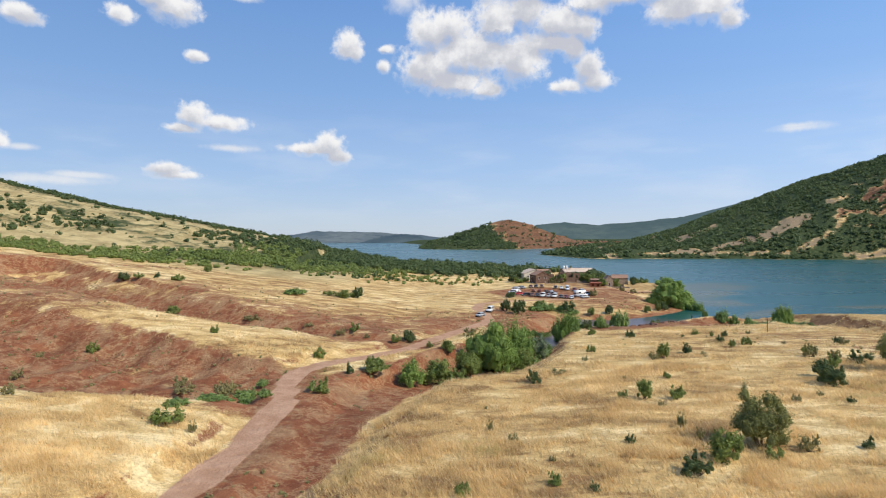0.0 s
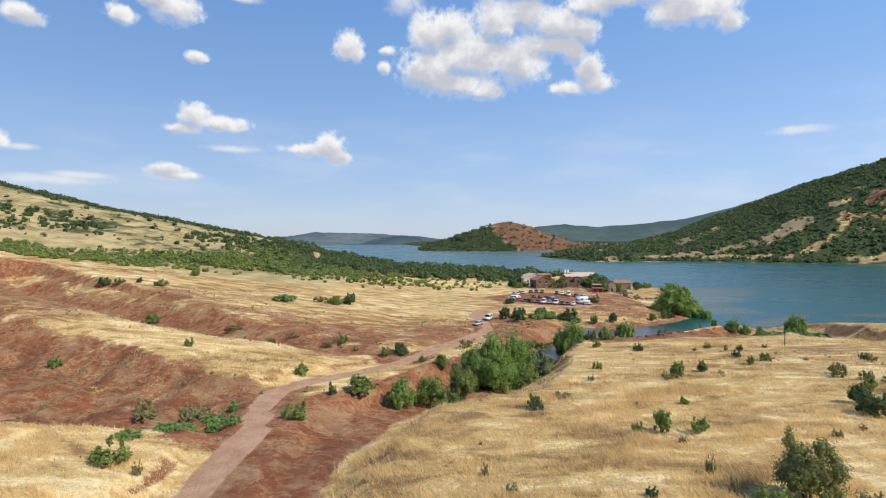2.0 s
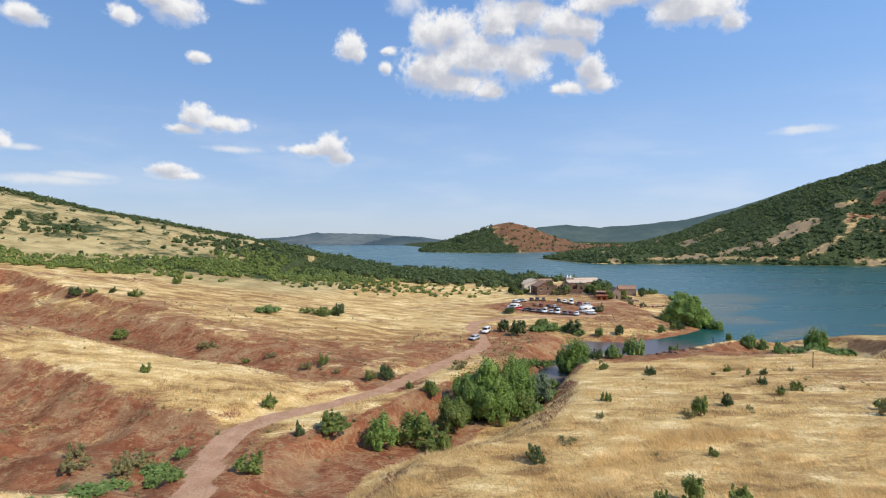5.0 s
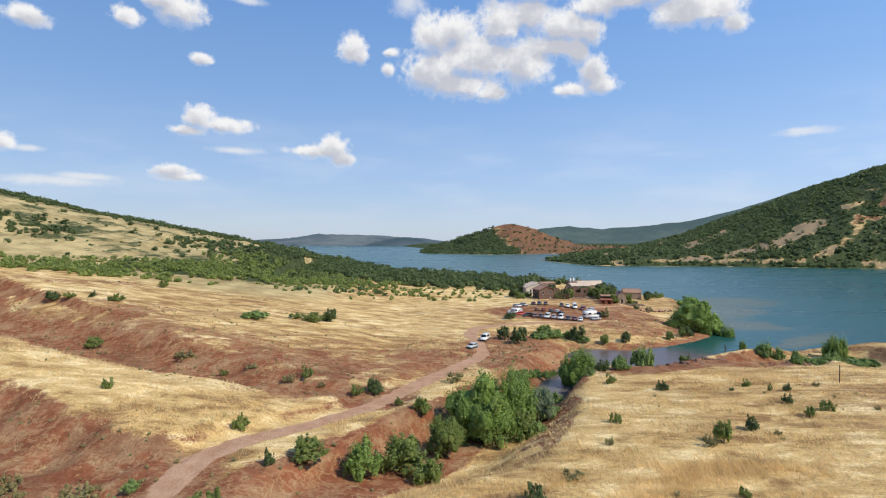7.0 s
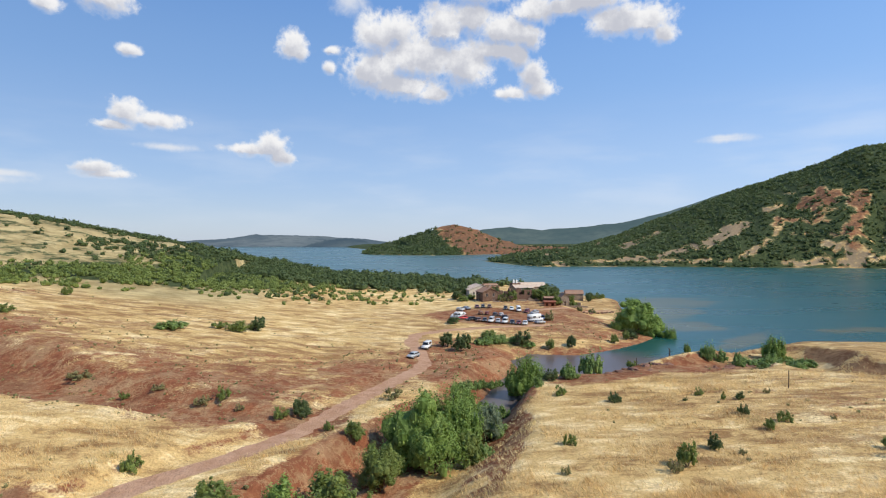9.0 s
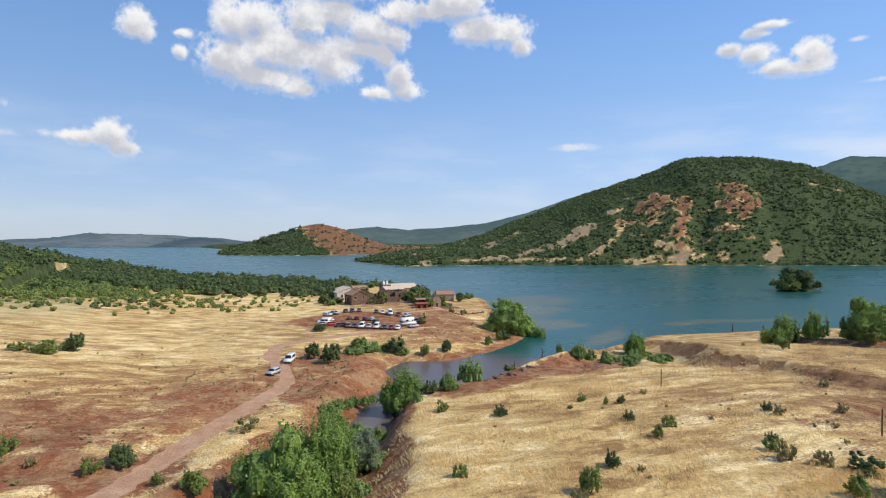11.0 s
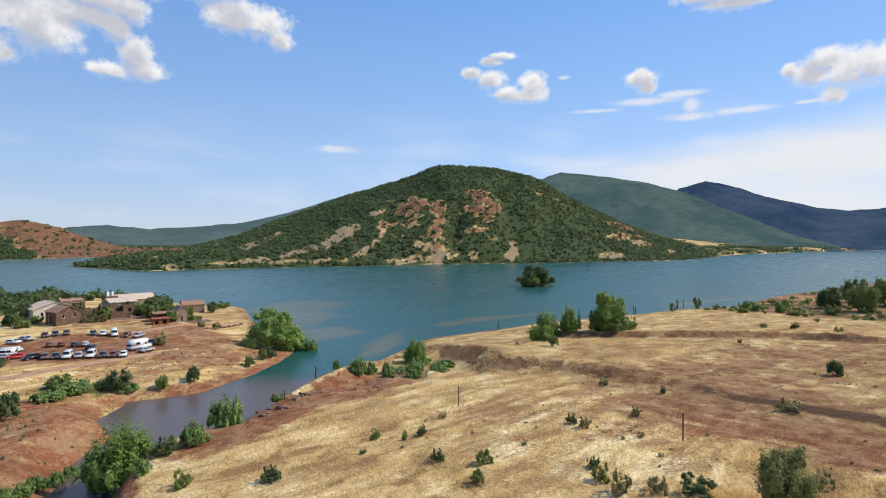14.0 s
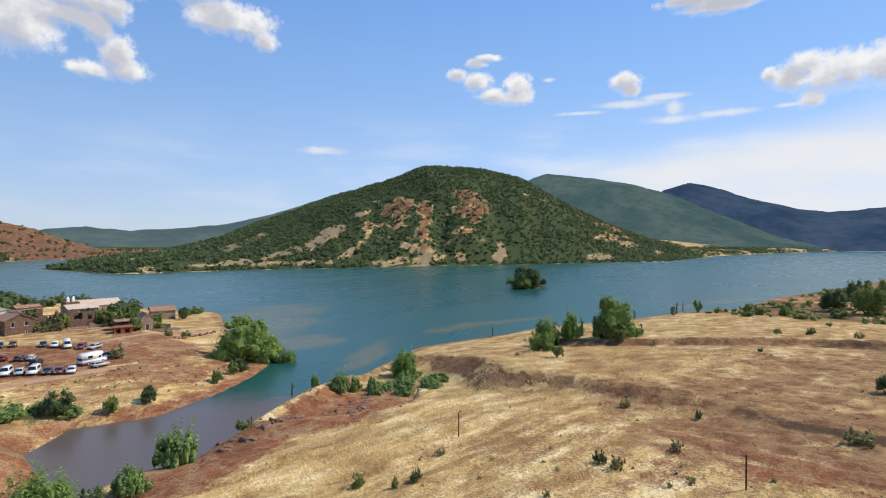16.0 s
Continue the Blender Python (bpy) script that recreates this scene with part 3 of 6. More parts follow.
def land_cover(x, y):
    """What grows or lies where: bare red earth, green scrub, track; pale rock, burnt ground and painted shade."""
    dn, df = inside(x, y, NEAR_SHORE), inside(x, y, FAR_SHORE)
    wob, wide = fbm(x, y, 14, 3, 5), fbm(x, y, 45, 3, 9)
    z = height(x, y)
    d_gully, (_, half) = along(x, y, GULLY)
    soil = smooth(9, 3, d_gully - half + 6 * wob) * np.maximum(smooth(0.45 * half + 4.5, 0.45 * half, gully_side(x, y) + 5 * wob), 0.85 * smooth(122, 134, y))
    d, (_, half) = along(x, y, GULLY_WEST)
    soil = np.maximum(soil, 0.75 * smooth(14, 4, d - half + 12 * wob))
    d, (_, half) = along(x, y, BADLAND)
    soil = np.maximum(soil, 0.76 * smooth(16, 6, d - half + 10 * wob))
    # bare slopes of the west side
    soil = np.maximum(soil, 0.74 * blob(x, y, -115, 135, 60, 28, 12) + 0.4 * wide)
    soil = np.maximum(soil, 0.52 * blob(x, y, -45, 165, 75, 22, 14) + 0.25 * wide)
    soil = np.maximum(soil, 0.55 * blob(x, y, -150, 215, 70, 18, 20))
    # the neck of land between track and creek, the peninsula's shore and the car park
    soil = np.maximum(soil, 0.72 * np.minimum(1.0, 1.5 * blob(x, y, 26, 176, 22, 32)))
    soil = np.maximum(soil, 0.62 * blob(x, y, 0, 158, 13, 34, -25) + 0.4 * wob)
    soil = np.maximum(soil, 1.15 * blob(x, y, 62, 159, 25, 8.5, 28) + 0.5 * wob)
    soil = np.maximum(soil, 2.2 * blob(x, y, CAR_PARK[0] - 1, CAR_PARK[1] + 5, 25, 19, -18))
    soil = np.maximum(soil, 0.6 * blob(x, y, 72, 300, 45, 26, -25))
    soil = np.maximum(soil, 0.8 * blob(x, y, 82, 262, 9, 34, 12))
    soil = np.maximum(soil, 0.7 * smooth(5, 1, np.abs(dn)) * smooth(190, 198, y) * smooth(150, 110, x))
    soil = np.maximum(soil, 1.2 * blob(x, y, 83, 166, 25, 12.5, 25) + 0.5 * wob)
    soil = np.maximum(soil, 0.55 * smooth(7, 2, np.abs(dn)) * smooth(150, 160, y))
    # furrowed track and the risers of the terraces in the east field
    step1 = x - np.interp(y, [80, 98, 115, 133, 146, 158], [110, 111, 114, 115, 107, 99]) + 5 * wob
    step2 = x - np.interp(y, [80, 98, 116, 132, 146, 165], [216, 212, 206, 192, 180, 168]) + 6 * wob
    east = smooth(60, 66, y) * smooth(182, 170, y)
    soil = np.maximum(soil, east * (0.42 + 0.28 * np.sin(1.15 * step1 + 2.2 * fbm(x, y, 25, 2, 14)) + 1.3 * wob + 0.6 * wide) * smooth(-26, -18, step1) * smooth(-2, -6, step1) * smooth(124, 108, y))
    soil = np.maximum(soil, (0.75 + 1.8 * wob + 0.8 * wide) * east * smooth(-3, -0.5, step1) * smooth(5.0, 2.4, step1))
    soil = np.maximum(soil, (0.85 + 1.2 * wob) * east * smooth(-5, -1, step2) * smooth(5, 2.5, step2))
    soil = np.maximum(soil, 0.62 * blob(x, y, 150, 97, 78, 34, -16) + 0.5 * wide + 0.3 * wob)
    soil = np.maximum(soil, 0.74 * blob(x, y, -125, 150, 48, 24, 25) + 0.4 * wob)
    # trodden, half bare ground round the village and along the west plain
    half_bare = 0.40 * blob(x, y, 62, 238, 70, 42, 10) * smooth(196, 202, y) + 0.45 * blob(x, y, -65, 165, 130, 40, 12) + 0.52 * blob(x, y, -16, 155, 46, 18, 35)
    soil = np.maximum(soil, np.minimum(half_bare, 0.52) + 0.5 * wide + 0.35 * wob)
    soil = np.maximum(soil, (0.72 + 0.6 * wob) * smooth(288, 302, x) * (y > -50))
    soil = soil + 0.30 * wide - 0.25 * smooth(235, 270, y) * smooth(-40, -70, x)
    green = 0.7 * blob(x, y, 0, 410, 90, 42, -16) + 0.45 * blob(x, y, -95, 300, 70, 18, 36)
    green = green + 0.55 * blob(x, y, 108, 181, 20, 6, 15) + 0.6 * blob(x, y, 38, 205, 14, 8) + 0.5 * blob(x, y, -42, 80, 22, 5, 20) + (0.42 + 0.9 * wob) * smooth(290, 306, x) * smooth(-60, 40, y) + 0.9 * blob(x, y, 369, 323, 20, 11)
    green = green + (0.44 + 1.0 * wob + 0.5 * wide) * smooth(245, 285, y) * smooth(-10, -70, x) + 0.8 * blob(x, y, -86, 345, 26, 26) + 0.8 * blob(x, y, -92, 377, 24, 20)
    spur, red = bare_rock(x, y, z)
    bearing, reach = np.degrees(np.arctan2(x - 9, y - 62)), np.hypot(x - 9, y - 62)
    flat = smooth(60, 66, bearing) * smooth(1350, 1600, reach)
    red_face = smooth(140, 180, x + 0.12 * (y - 1640) + 30 * wide + 40 * wob) * smooth(620, 480, x) * (y > 1300)
    field = flat * smooth(2750, 2950, reach + 700 * fbm(x, y, 500, 2, 81)) * smooth(3700, 3450, reach + 700 * fbm(x, y, 500, 2, 81))
    green = np.where(df > 0, 0.95 + 0.5 * wide - 0.25 * flat - 1.0 * field + flat * fbm(x, y, 140, 2, 83), green)
    soil = np.where(df > 0, 0.9 * red + 1.1 * red_face + 0.5 * field * (fbm(x, y, 300, 2, 85) > 0), soil)
    green = np.where(df > 0, green - 0.8 * red - 0.8 * spur - (0.85 - 0.9 * wide) * red_face, green)
    d_road, _ = along(x, y, ROAD)
    track = smooth(2.35, 1.5, d_road + 0.8 * wob)
    track = np.maximum(track, 0.75 * smooth(3.0, 1.6, np.abs(y - 262 - 0.45 * (x - 60)) + wob) * smooth(55, 70, x) * smooth(125, 105, x))
    rock = np.where(df > 0, 0.85 * spur * (y < 1300) + 0.5 * red_face * smooth(0.12, 0.2, np.abs(fbm(x, y, 90, 3, 12))), 0.6 * blob(x, y, 305, 176, 28, 5, -12) + 0.5 * blob(x, y, 430, 158, 60, 8, -8))
    # shade painted on red scars, haze dulling on red face; burnt patch; darker risers
    char_shade = np.where(df > 0, 0.55 * red + 0.56 * red_face, 0.0) + 0.42 * blob(x, y, 0, 236, 24, 9, -8) + 0.5 * smooth(-5, -1, step2) * smooth(4, 1, step2) * east + (0.3 + 1.4 * wob) * smooth(-3, -0.5, step1) * smooth(4, 2, step1) * east
    mixed = np.clip(0.10 + 0.75 * blob(x, y, -75, 195, 150, 62, 12) + 1.15 * blob(x, y, 145, 102, 95, 52, -10) + 0.8 * blob(x, y, -50, 160, 70, 18, 14) + 0.6 * blob(x, y, -20, 165, 55, 35, 10) + 0.6 * blob(x, y, 60, 240, 60, 40) + 0.5 * blob(x, y, 45, 72, 40, 12, 10) + 0.9 * wide + 0.9 * east * smooth(-3, 0, step1) * smooth(6, 3, step1) + 0.3 * smooth(240, 285, y) * smooth(0, -50, x) + 1.0 * (df > 0), 0, 1)
    khaki = smooth(225, 262, y + 20 * wob) * smooth(-30, -75, x + 20 * wob) * (dn > 0)
    loam = smooth(88, 112, x + 20 * wob) * smooth(330, 290, x) * (dn > 0)
    return (soil, green, track, khaki), (rock, char_shade, mixed, loam)


xs = spread(-170, 300, 1.45, -4900, 4900, 1.04, 10.5)
ys = spread(36, 300, 1.45, -4900, 4900, 1.04, 10.5)
GX, GY = np.meshgrid(xs, ys)
GZ = height(GX, GY)
first, second = land_cover(GX, GY)
# steep banks of the near land have lost their grass
fall = np.hypot(*np.gradient(GZ, ys, xs)) * (GY < 250) * (GX > -220)
broken = smooth(0.3, 0.62, fall + 0.7 * fbm(GX, GY, 7, 4, 91)) * (inside(GX, GY, NEAR_SHORE) > 0)
first = (np.maximum(first[0], 0.8 * broken), *first[1:])
ground = tagged(sheet("ground", xs, ys, GZ, {"cover": first, "cover2": second}, ground_material()),
                "dry golden grassland over bare red earth sloping to a lake", "ground", kind="structure")

wx, wy = spread(30, 340, 3.6, -4900, 4900, 1.09, 90), spread(150, 420, 3.6, -4900, 4900, 1.09, 90)
WX, WY = np.meshgrid(wx, wy)
weed = 0.8 * blob(WX, WY, 160, 326, 24, 38, -62) + 0.85 * blob(WX, WY, 123, 245, 15, 15, -62) + 0.5 * blob(WX, WY, 140, 285, 12, 30, -62)
weed = weed + 0.75 * blob(WX, WY, 128, 214, 26, 6, 35) + 0.6 * blob(WX, WY, 200, 226, 50, 10, -8) + 0.6 * blob(WX, WY, 360, 185, 70, 10, -8) + 0.35 * blob(WX, WY, 135, 275, 30, 16, 60)
mud = np.maximum(smooth(24, -8, np.hypot((WX - 54) / 1.6, WY - 178) - 16), smooth(178, 168, WY) * smooth(60, 50, WX))
water = tagged(sheet("water", wx, wy, np.zeros_like(WX), {"cover": (weed, mud, 0.0)}, water_material()),
               "calm blue-green lake with weed shallows and a muddy creek", "lake", kind="structure")

# ---------------------------------------------------------------- shared building tools
def part(name, bm, mat, parent=None, label="", smooth_faces=False):
    """Links a bmesh as one mesh object, under a thing or a part where one is given."""
    me = bpy.data.meshes.new(name)
    bm.to_mesh(me)
    bm.free()
    if smooth_faces:
        me.polygons.foreach_set("use_smooth", np.ones(len(me.polygons), dtype=bool))
    me.materials.append(mat)
    ob = new(name, me)
    ob.parent = parent
    if label:
        ob["label"] = label
    return ob


def mesh_of(name, verts, faces, mat, parent=None, flat=True):
    """One mesh from arrays of corners and of faces that all have as many corners."""
    verts, faces = np.asarray(verts, np.float32), np.asarray(faces, np.int32)
    me = bpy.data.meshes.new(name)
    k = faces.shape[1]
    me.vertices.add(len(verts))
    me.vertices.foreach_set("co", verts.ravel())
    me.loops.add(faces.size)
    me.loops.foreach_set("vertex_index", faces.ravel())
    me.polygons.add(len(faces))
    me.polygons.foreach_set("loop_start", np.arange(0, faces.size, k, dtype=np.int32))
    me.polygons.foreach_set("loop_total", np.full(len(faces), k, dtype=np.int32))
    me.polygons.foreach_set("use_smooth", np.full(len(faces), not flat))
    me.update()
    me.validate()
    me.materials.append(mat)
    ob = new(name, me)
    ob.parent = parent
    return ob


rng = np.random.default_rng(7)


# ---------------------------------------------------------------- plants
def leaf_material(name, dark, light, tip, gloss=0.55):
    m, n, shader = material(name)
    info = n.add("ShaderNodeObjectInfo")
    island = n.add("ShaderNodeNewGeometry").outputs["Random Per Island"]
    at = n.add("ShaderNodeNewGeometry").outputs["Position"]
    colour = n.mix(island, dark, light)
    colour = n.mix(n.math("MULTIPLY", n.ramp(n.noise(at, 1.4, 3), 0.45, 0.7), 0.6), colour, tip)
    colour = n.mix(n.math("MULTIPLY", info.outputs["Random"], 0.3), colour, dark)
    surface(n, shader, colour, gloss)
    shader.inputs["Specular IOR Level"].default_value = 0.2
    through_leaf = n.add("ShaderNodeBsdfTranslucent", n.mix(0.5, colour, tip))
    both = n.add("ShaderNodeMixShader", 0.35, shader.outputs[0], through_leaf.outputs[0])
    out = [k for k in n.tree.nodes if k.bl_idname == "ShaderNodeOutputMaterial"][0]
    n.tree.links.new(both.outputs[0], out.inputs[0])
    return m


def bark_material():
    m, n, shader = material("bark")
    at = n.add("ShaderNodeNewGeometry").outputs["Position"]
    grain = n.noise(n.vec("MULTIPLY", at, (1, 1, 0.2)), 0.12, 4)
    surface(n, shader, n.mix(grain, (0.07, 0.05, 0.035, 1), (0.2, 0.15, 0.11, 1)), 0.9, grain, 0.5, 0.03)
    return m


BARK = bark_material()
GREEN = leaf_material("shrub_leaves", (0.11, 0.15, 0.038, 1), (0.27, 0.33, 0.086, 1), (0.34, 0.385, 0.125, 1))
OLIVE = leaf_material("dry_leaves", (0.21, 0.19, 0.08, 1), (0.38, 0.33, 0.15, 1), (0.27, 0.27, 0.11, 1), 0.8)
POPLAR = leaf_material("poplar_leaves", (0.115, 0.19, 0.042, 1), (0.28, 0.39, 0.092, 1), (0.38, 0.47, 0.14, 1))
SILVER = leaf_material("willow_leaves", (0.19, 0.24, 0.13, 1), (0.34, 0.38, 0.24, 1), (0.27, 0.33, 0.17, 1))
REED = leaf_material("reed_leaves", (0.14, 0.22, 0.06, 1), (0.29, 0.39, 0.12, 1), (0.37, 0.45, 0.17, 1))
WILLOW = leaf_material("dusty_leaves", (0.14, 0.15, 0.05, 1), (0.31, 0.32, 0.11, 1), (0.37, 0.37, 0.15, 1))
OAK = leaf_material("oak_leaves", (0.06, 0.092, 0.036, 1), (0.145, 0.195, 0.07, 1), (0.19, 0.225, 0.092, 1))


def ball(lumps, seed, rings=7, sides=10):
    """A closed uneven ball of radius 1 about the origin: corners and four-cornered faces."""
    u, v = np.meshgrid(np.arange(sides) / sides * 2 * np.pi, np.linspace(0.02, 0.98, rings) * np.pi)
    p = np.stack([np.sin(v) * np.cos(u), np.sin(v) * np.sin(u), np.cos(v)], -1)
    r = 1 + lumps * 2 * fbm(p[..., 0] * 3 + 40 + seed * 7, p[..., 1] * 3 + p[..., 2] * 2.1 + 40, 1.3, 2, seed)
    p = (p * r[..., None]).reshape(-1, 3)
    i = np.arange(rings * sides).reshape(rings, sides)
    j = np.roll(i, -1, axis=1)
    return p, np.stack([i[:-1], i[1:], j[1:], j[:-1]], -1).reshape(-1, 4)


def crown(lobes, leaves, size, seed, core=0.7, fine=(6, 8), twigs=90):
    """Leaf sprays in tufts over a handful of lobes (x, y, z, rx, ry, rz), with a dim core in each."""
    r = np.random.default_rng(seed)
    lobes = np.asarray(lobes, float)
    area = (lobes[:, 3] * lobes[:, 4] * lobes[:, 5]) ** (2 / 3)
    tuft = r.choice(len(lobes), twigs, p=area / area.sum())
    td = r.normal(size=(twigs, 3))
    td /= np.linalg.norm(td, axis=1)[:, None]
    td[:, 2] = np.where(td[:, 2] < -0.5, -td[:, 2], td[:, 2])
    tc = lobes[tuft, :3] + td * lobes[tuft, 3:] * r.uniform(0.6, 1.12, (twigs, 1))
    spread_by = (lobes[tuft, 3:] * 0.34) * r.uniform(0.6, 1.3, (twigs, 1))
    k = r.integers(twigs, size=leaves)
    off = r.normal(size=(leaves, 3)) * 0.6
    c = tc[k] + off * spread_by[k]
    c[:, 2] = np.maximum(c[:, 2], 0.015)
    n = td[k] + 0.8 * off + r.normal(size=(leaves, 3)) * 0.45 + np.array([0, 0, 0.25])
    n /= np.linalg.norm(n, axis=1)[:, None]
    a = np.cross(n, r.normal(size=(leaves, 3)))
    a /= np.linalg.norm(a, axis=1)[:, None]
    b = np.cross(n, a)
    s = size * r.uniform(0.5, 1.35, leaves)[:, None]
    quad = np.stack([c - a * s, c - b * s * 0.55 + n * s * 0.2, c + a * s, c + b * s * 0.55 + n * s * 0.2], 1).reshape(-1, 3)
    faces = np.arange(leaves * 4).reshape(-1, 4)
    verts, out = [quad], [faces]
    base = len(quad)
    for q, l in enumerate(lobes):
        p, f = ball(0.4, seed + q, *fine)
        verts.append(p * l[3:] * core + l[:3])
        out.append(f + base)
        base += len(p)
    v = np.concatenate(verts)
    v[:, 2] = np.maximum(v[:, 2], 0.0)
    return v, np.concatenate(out)


def stem(bm, a, b, ra, rb, sides=6):
    a, b = Vector(a), Vector(b)
    turn = (b - a).to_track_quat("Z", "Y").to_matrix()
    rows = []
    for p, r in ((a, ra), (b, rb)):
        rows.append([bm.verts.new(p + turn @ Vector((r * math.cos(t), r * math.sin(t), 0))) for t in [k * 2 * math.pi / sides for k in range(sides)]])
    for k in range(sides):
        bm.faces.new((rows[0][k], rows[0][k - 1], rows[1][k - 1], rows[1][k]))
    bm.faces.new(rows[1])


def lobes_for(shape, r):
    """Lobes of a crown that fits a unit cell: one wide, one high."""
    def ring(n, reach, z0, z1, r0, r1, tall=1.0):
        t, k = r.uniform(0, 6.3, n), r.uniform(0.35, 1, n) ** 0.6 * reach
        return [(a * math.cos(b), a * math.sin(b), c, d, d * r.uniform(0.8, 1.2), d * tall) for a, b, c, d in zip(k, t, r.uniform(z0, z1, n), r.uniform(r0, r1, n))]
    if shape == "round":
        return [(0, 0, 0.38, 0.33, 0.33, 0.37)] + ring(18, 0.36, 0.14, 0.62, 0.09, 0.16, 1.5) + ring(8, 0.24, 0.56, 0.82, 0.06, 0.1, 1.9)
    if shape == "bushy":
        return [(0, 0, 0.24, 0.26, 0.26, 0.24)] + ring(11, 0.38, 0.12, 0.45, 0.08, 0.15, 1.8) + ring(6, 0.3, 0.45, 0.78, 0.04, 0.08, 2.6)
    if shape == "dome":
        return [(0, 0, 0.36, 0.4, 0.4, 0.42)] + ring(26, 0.4, 0.08, 0.5, 0.09, 0.15, 1.2) + ring(16, 0.3, 0.5, 0.8, 0.07, 0.12, 1.3)
    if shape == "sparse":
        return ring(10, 0.34, 0.15, 0.75, 0.08, 0.15, 1.6)
    if shape == "tree":
        return [(0, 0, 0.58, 0.28, 0.28, 0.32)] + ring(12, 0.32, 0.32, 0.82, 0.13, 0.21, 1.1) + ring(3, 0.14, 0.8, 0.9, 0.09, 0.13)
    # spires that stand together
    t, k, z = r.uniform(0, 6.3, 24), r.uniform(0, 1, 24) ** 0.55, r.uniform(0.5, 1.0, 24)
    return [(0, 0, 0.36, 0.29, 0.29, 0.34)] + ring(12, 0.38, 0.08, 0.26, 0.08, 0.14, 1.5) + [(a * 0.36 * math.cos(b), a * 0.36 * math.sin(b), 0.42 * c * (1.1 - 0.3 * a), 0.085, 0.085, 0.52 * c * (1.1 - 0.3 * a)) for a, b, c in zip(k, t, z)]


MADE = {}


def plant(name, shape, leaves, size, mat, x, y, h, w, label, category, group, variants=4, trunk=True):
    """A plant of height h and width w at a place; alike ones share their meshes."""
    k = int(rng.integers(variants))
    m = pose(x, y, height_at(x, y) - 0.05, 0, 0, float(rng.uniform(0, 360))) @ Matrix.Diagonal((w, w, h, 1))
    key = (name, shape, mat.name, leaves, k)
    if key in MADE:
        s = MADE[key].scale
        made = copy_thing(MADE[key], m @ Matrix.Diagonal((1 / s[0], 1 / s[1], 1 / s[2], 1)))
        return tagged(made, label, category, group)
    root = new(name)
    root.empty_display_size = 0.2
    r = np.random.default_rng(len(MADE) * 13 + 5)
    lobes = lobes_for(shape, r)
    v, f = crown(lobes, leaves, size, len(MADE) + 3, {"sparse": 0.25, "dome": 0.82}.get(shape, 0.6), (4, 6) if leaves < 1500 else (5, 7), 110 if leaves < 1500 else 420)
    mesh_of("crown", v, f, mat, root)
    bm = bmesh.new()
    if shape in ("tree", "spires"):
        stem(bm, (0, 0, -0.02), (0.01, 0, 0.3), 0.03, 0.022, 8)
        stem(bm, (0.01, 0, 0.3), (0, 0.02, 0.72), 0.022, 0.008, 7)
        for l in lobes[1:7]:
            stem(bm, (0.005, 0, r.uniform(0.22, 0.4)), (l[0], l[1], l[2]), 0.012, 0.004, 5)
    else:
        for l in lobes[:6]:
            stem(bm, (l[0] * 0.15, l[1] * 0.15, -0.03), (l[0], l[1], l[2]), 0.02, 0.006, 5)
    part("trunk", bm, BARK, root)
    root.matrix_basis = m
    MADE[key] = root
    return tagged(root, label, category, group)


# shrubs of the fields: x, y, height, width
EAST_SHRUBS = [(13.9, 82.8, 2.6, 2.8), (30.1, 109.4, 1.9, 2.1), (23.9, 71.6, 1.6, 1.8), (26.6, 71.2, 3.1, 2.6), (34.6, 83.1, 1.3, 1.5), (30.8, 70.6, 2.3, 2.6), (47.3, 104.3, 2.5, 2.7), (57.1, 128.4, 0.9, 1.0),
               (61.7, 131.8, 1.8, 1.9), (63.9, 128.0, 1.7, 1.0), (66.7, 127.6, 1.8, 1.9), (64.1, 113.7, 2.2, 2.4), (68.2, 100.6, 2.2, 2.4), (83.3, 113.8, 1.9, 2.1), (71.0, 91.7, 2.4, 4.3),
               (57.5, 81.2, 3.4, 3.7), (55.2, 76.1, 3.2, 4.4), (18.9, 54.3, 1.2, 1.4)]
NEAR_SHRUBS = [(25.6, 48.7, 3.5, 3.7), (21.8, 46.1, 2.2, 3.3), (9.2, 44.6, 1.4, 1.5), (50.9, 66.8, 1.1, 1.2), (40.4, 50.9, 1.4, 1.5), (30.2, 48.9, 1.7, 1.9), (1.5, 43.0, 1.5, 1.6), (12.3, 43.3, 0.9, 1.0),
               (61.1, 118.7, 2.0, 2.2), (59.5, 110.5, 1.9, 2.1), (63.9, 87.7, 2.7, 3.0), (107.7, 110.8, 1.9, 1.2), (137.4, 153.2, 3.6, 4.0), (37.7, 137.1, 2.3, 2.7), (40.6, 99.0, 3.2, 2.9), (45.0, 129.9, 2.2, 2.9), (71.1, 103.2, 1.5, 2.0)]
WEST_SHRUBS = [(-32.8, 63.5, 2.9, 4.3), (-19.5, 84.8, 2.5, 4.4), (-12.6, 99.2, 3.2, 5.7), (-49.4, 116.4, 2.1, 2.3), (-71.6, 109.7, 2.8, 3.1), (-24.9, 108.2, 2.8, 3.1), (-22.6, 136.6, 2.8, 3.1), (-8.4, 131.0, 3.5, 3.8), (-11.5, 129.7, 2.6, 2.9),
               (-3.1, 123.2, 1.8, 1.9), (1.0, 120.5, 3.2, 3.5), (-2.4, 111.7, 2.3, 2.6), (-16.7, 96.0, 2.6, 1.9), (-80.4, 159.9, 3.2, 4.7), (-40.9, 140.9, 1.9, 2.1)]
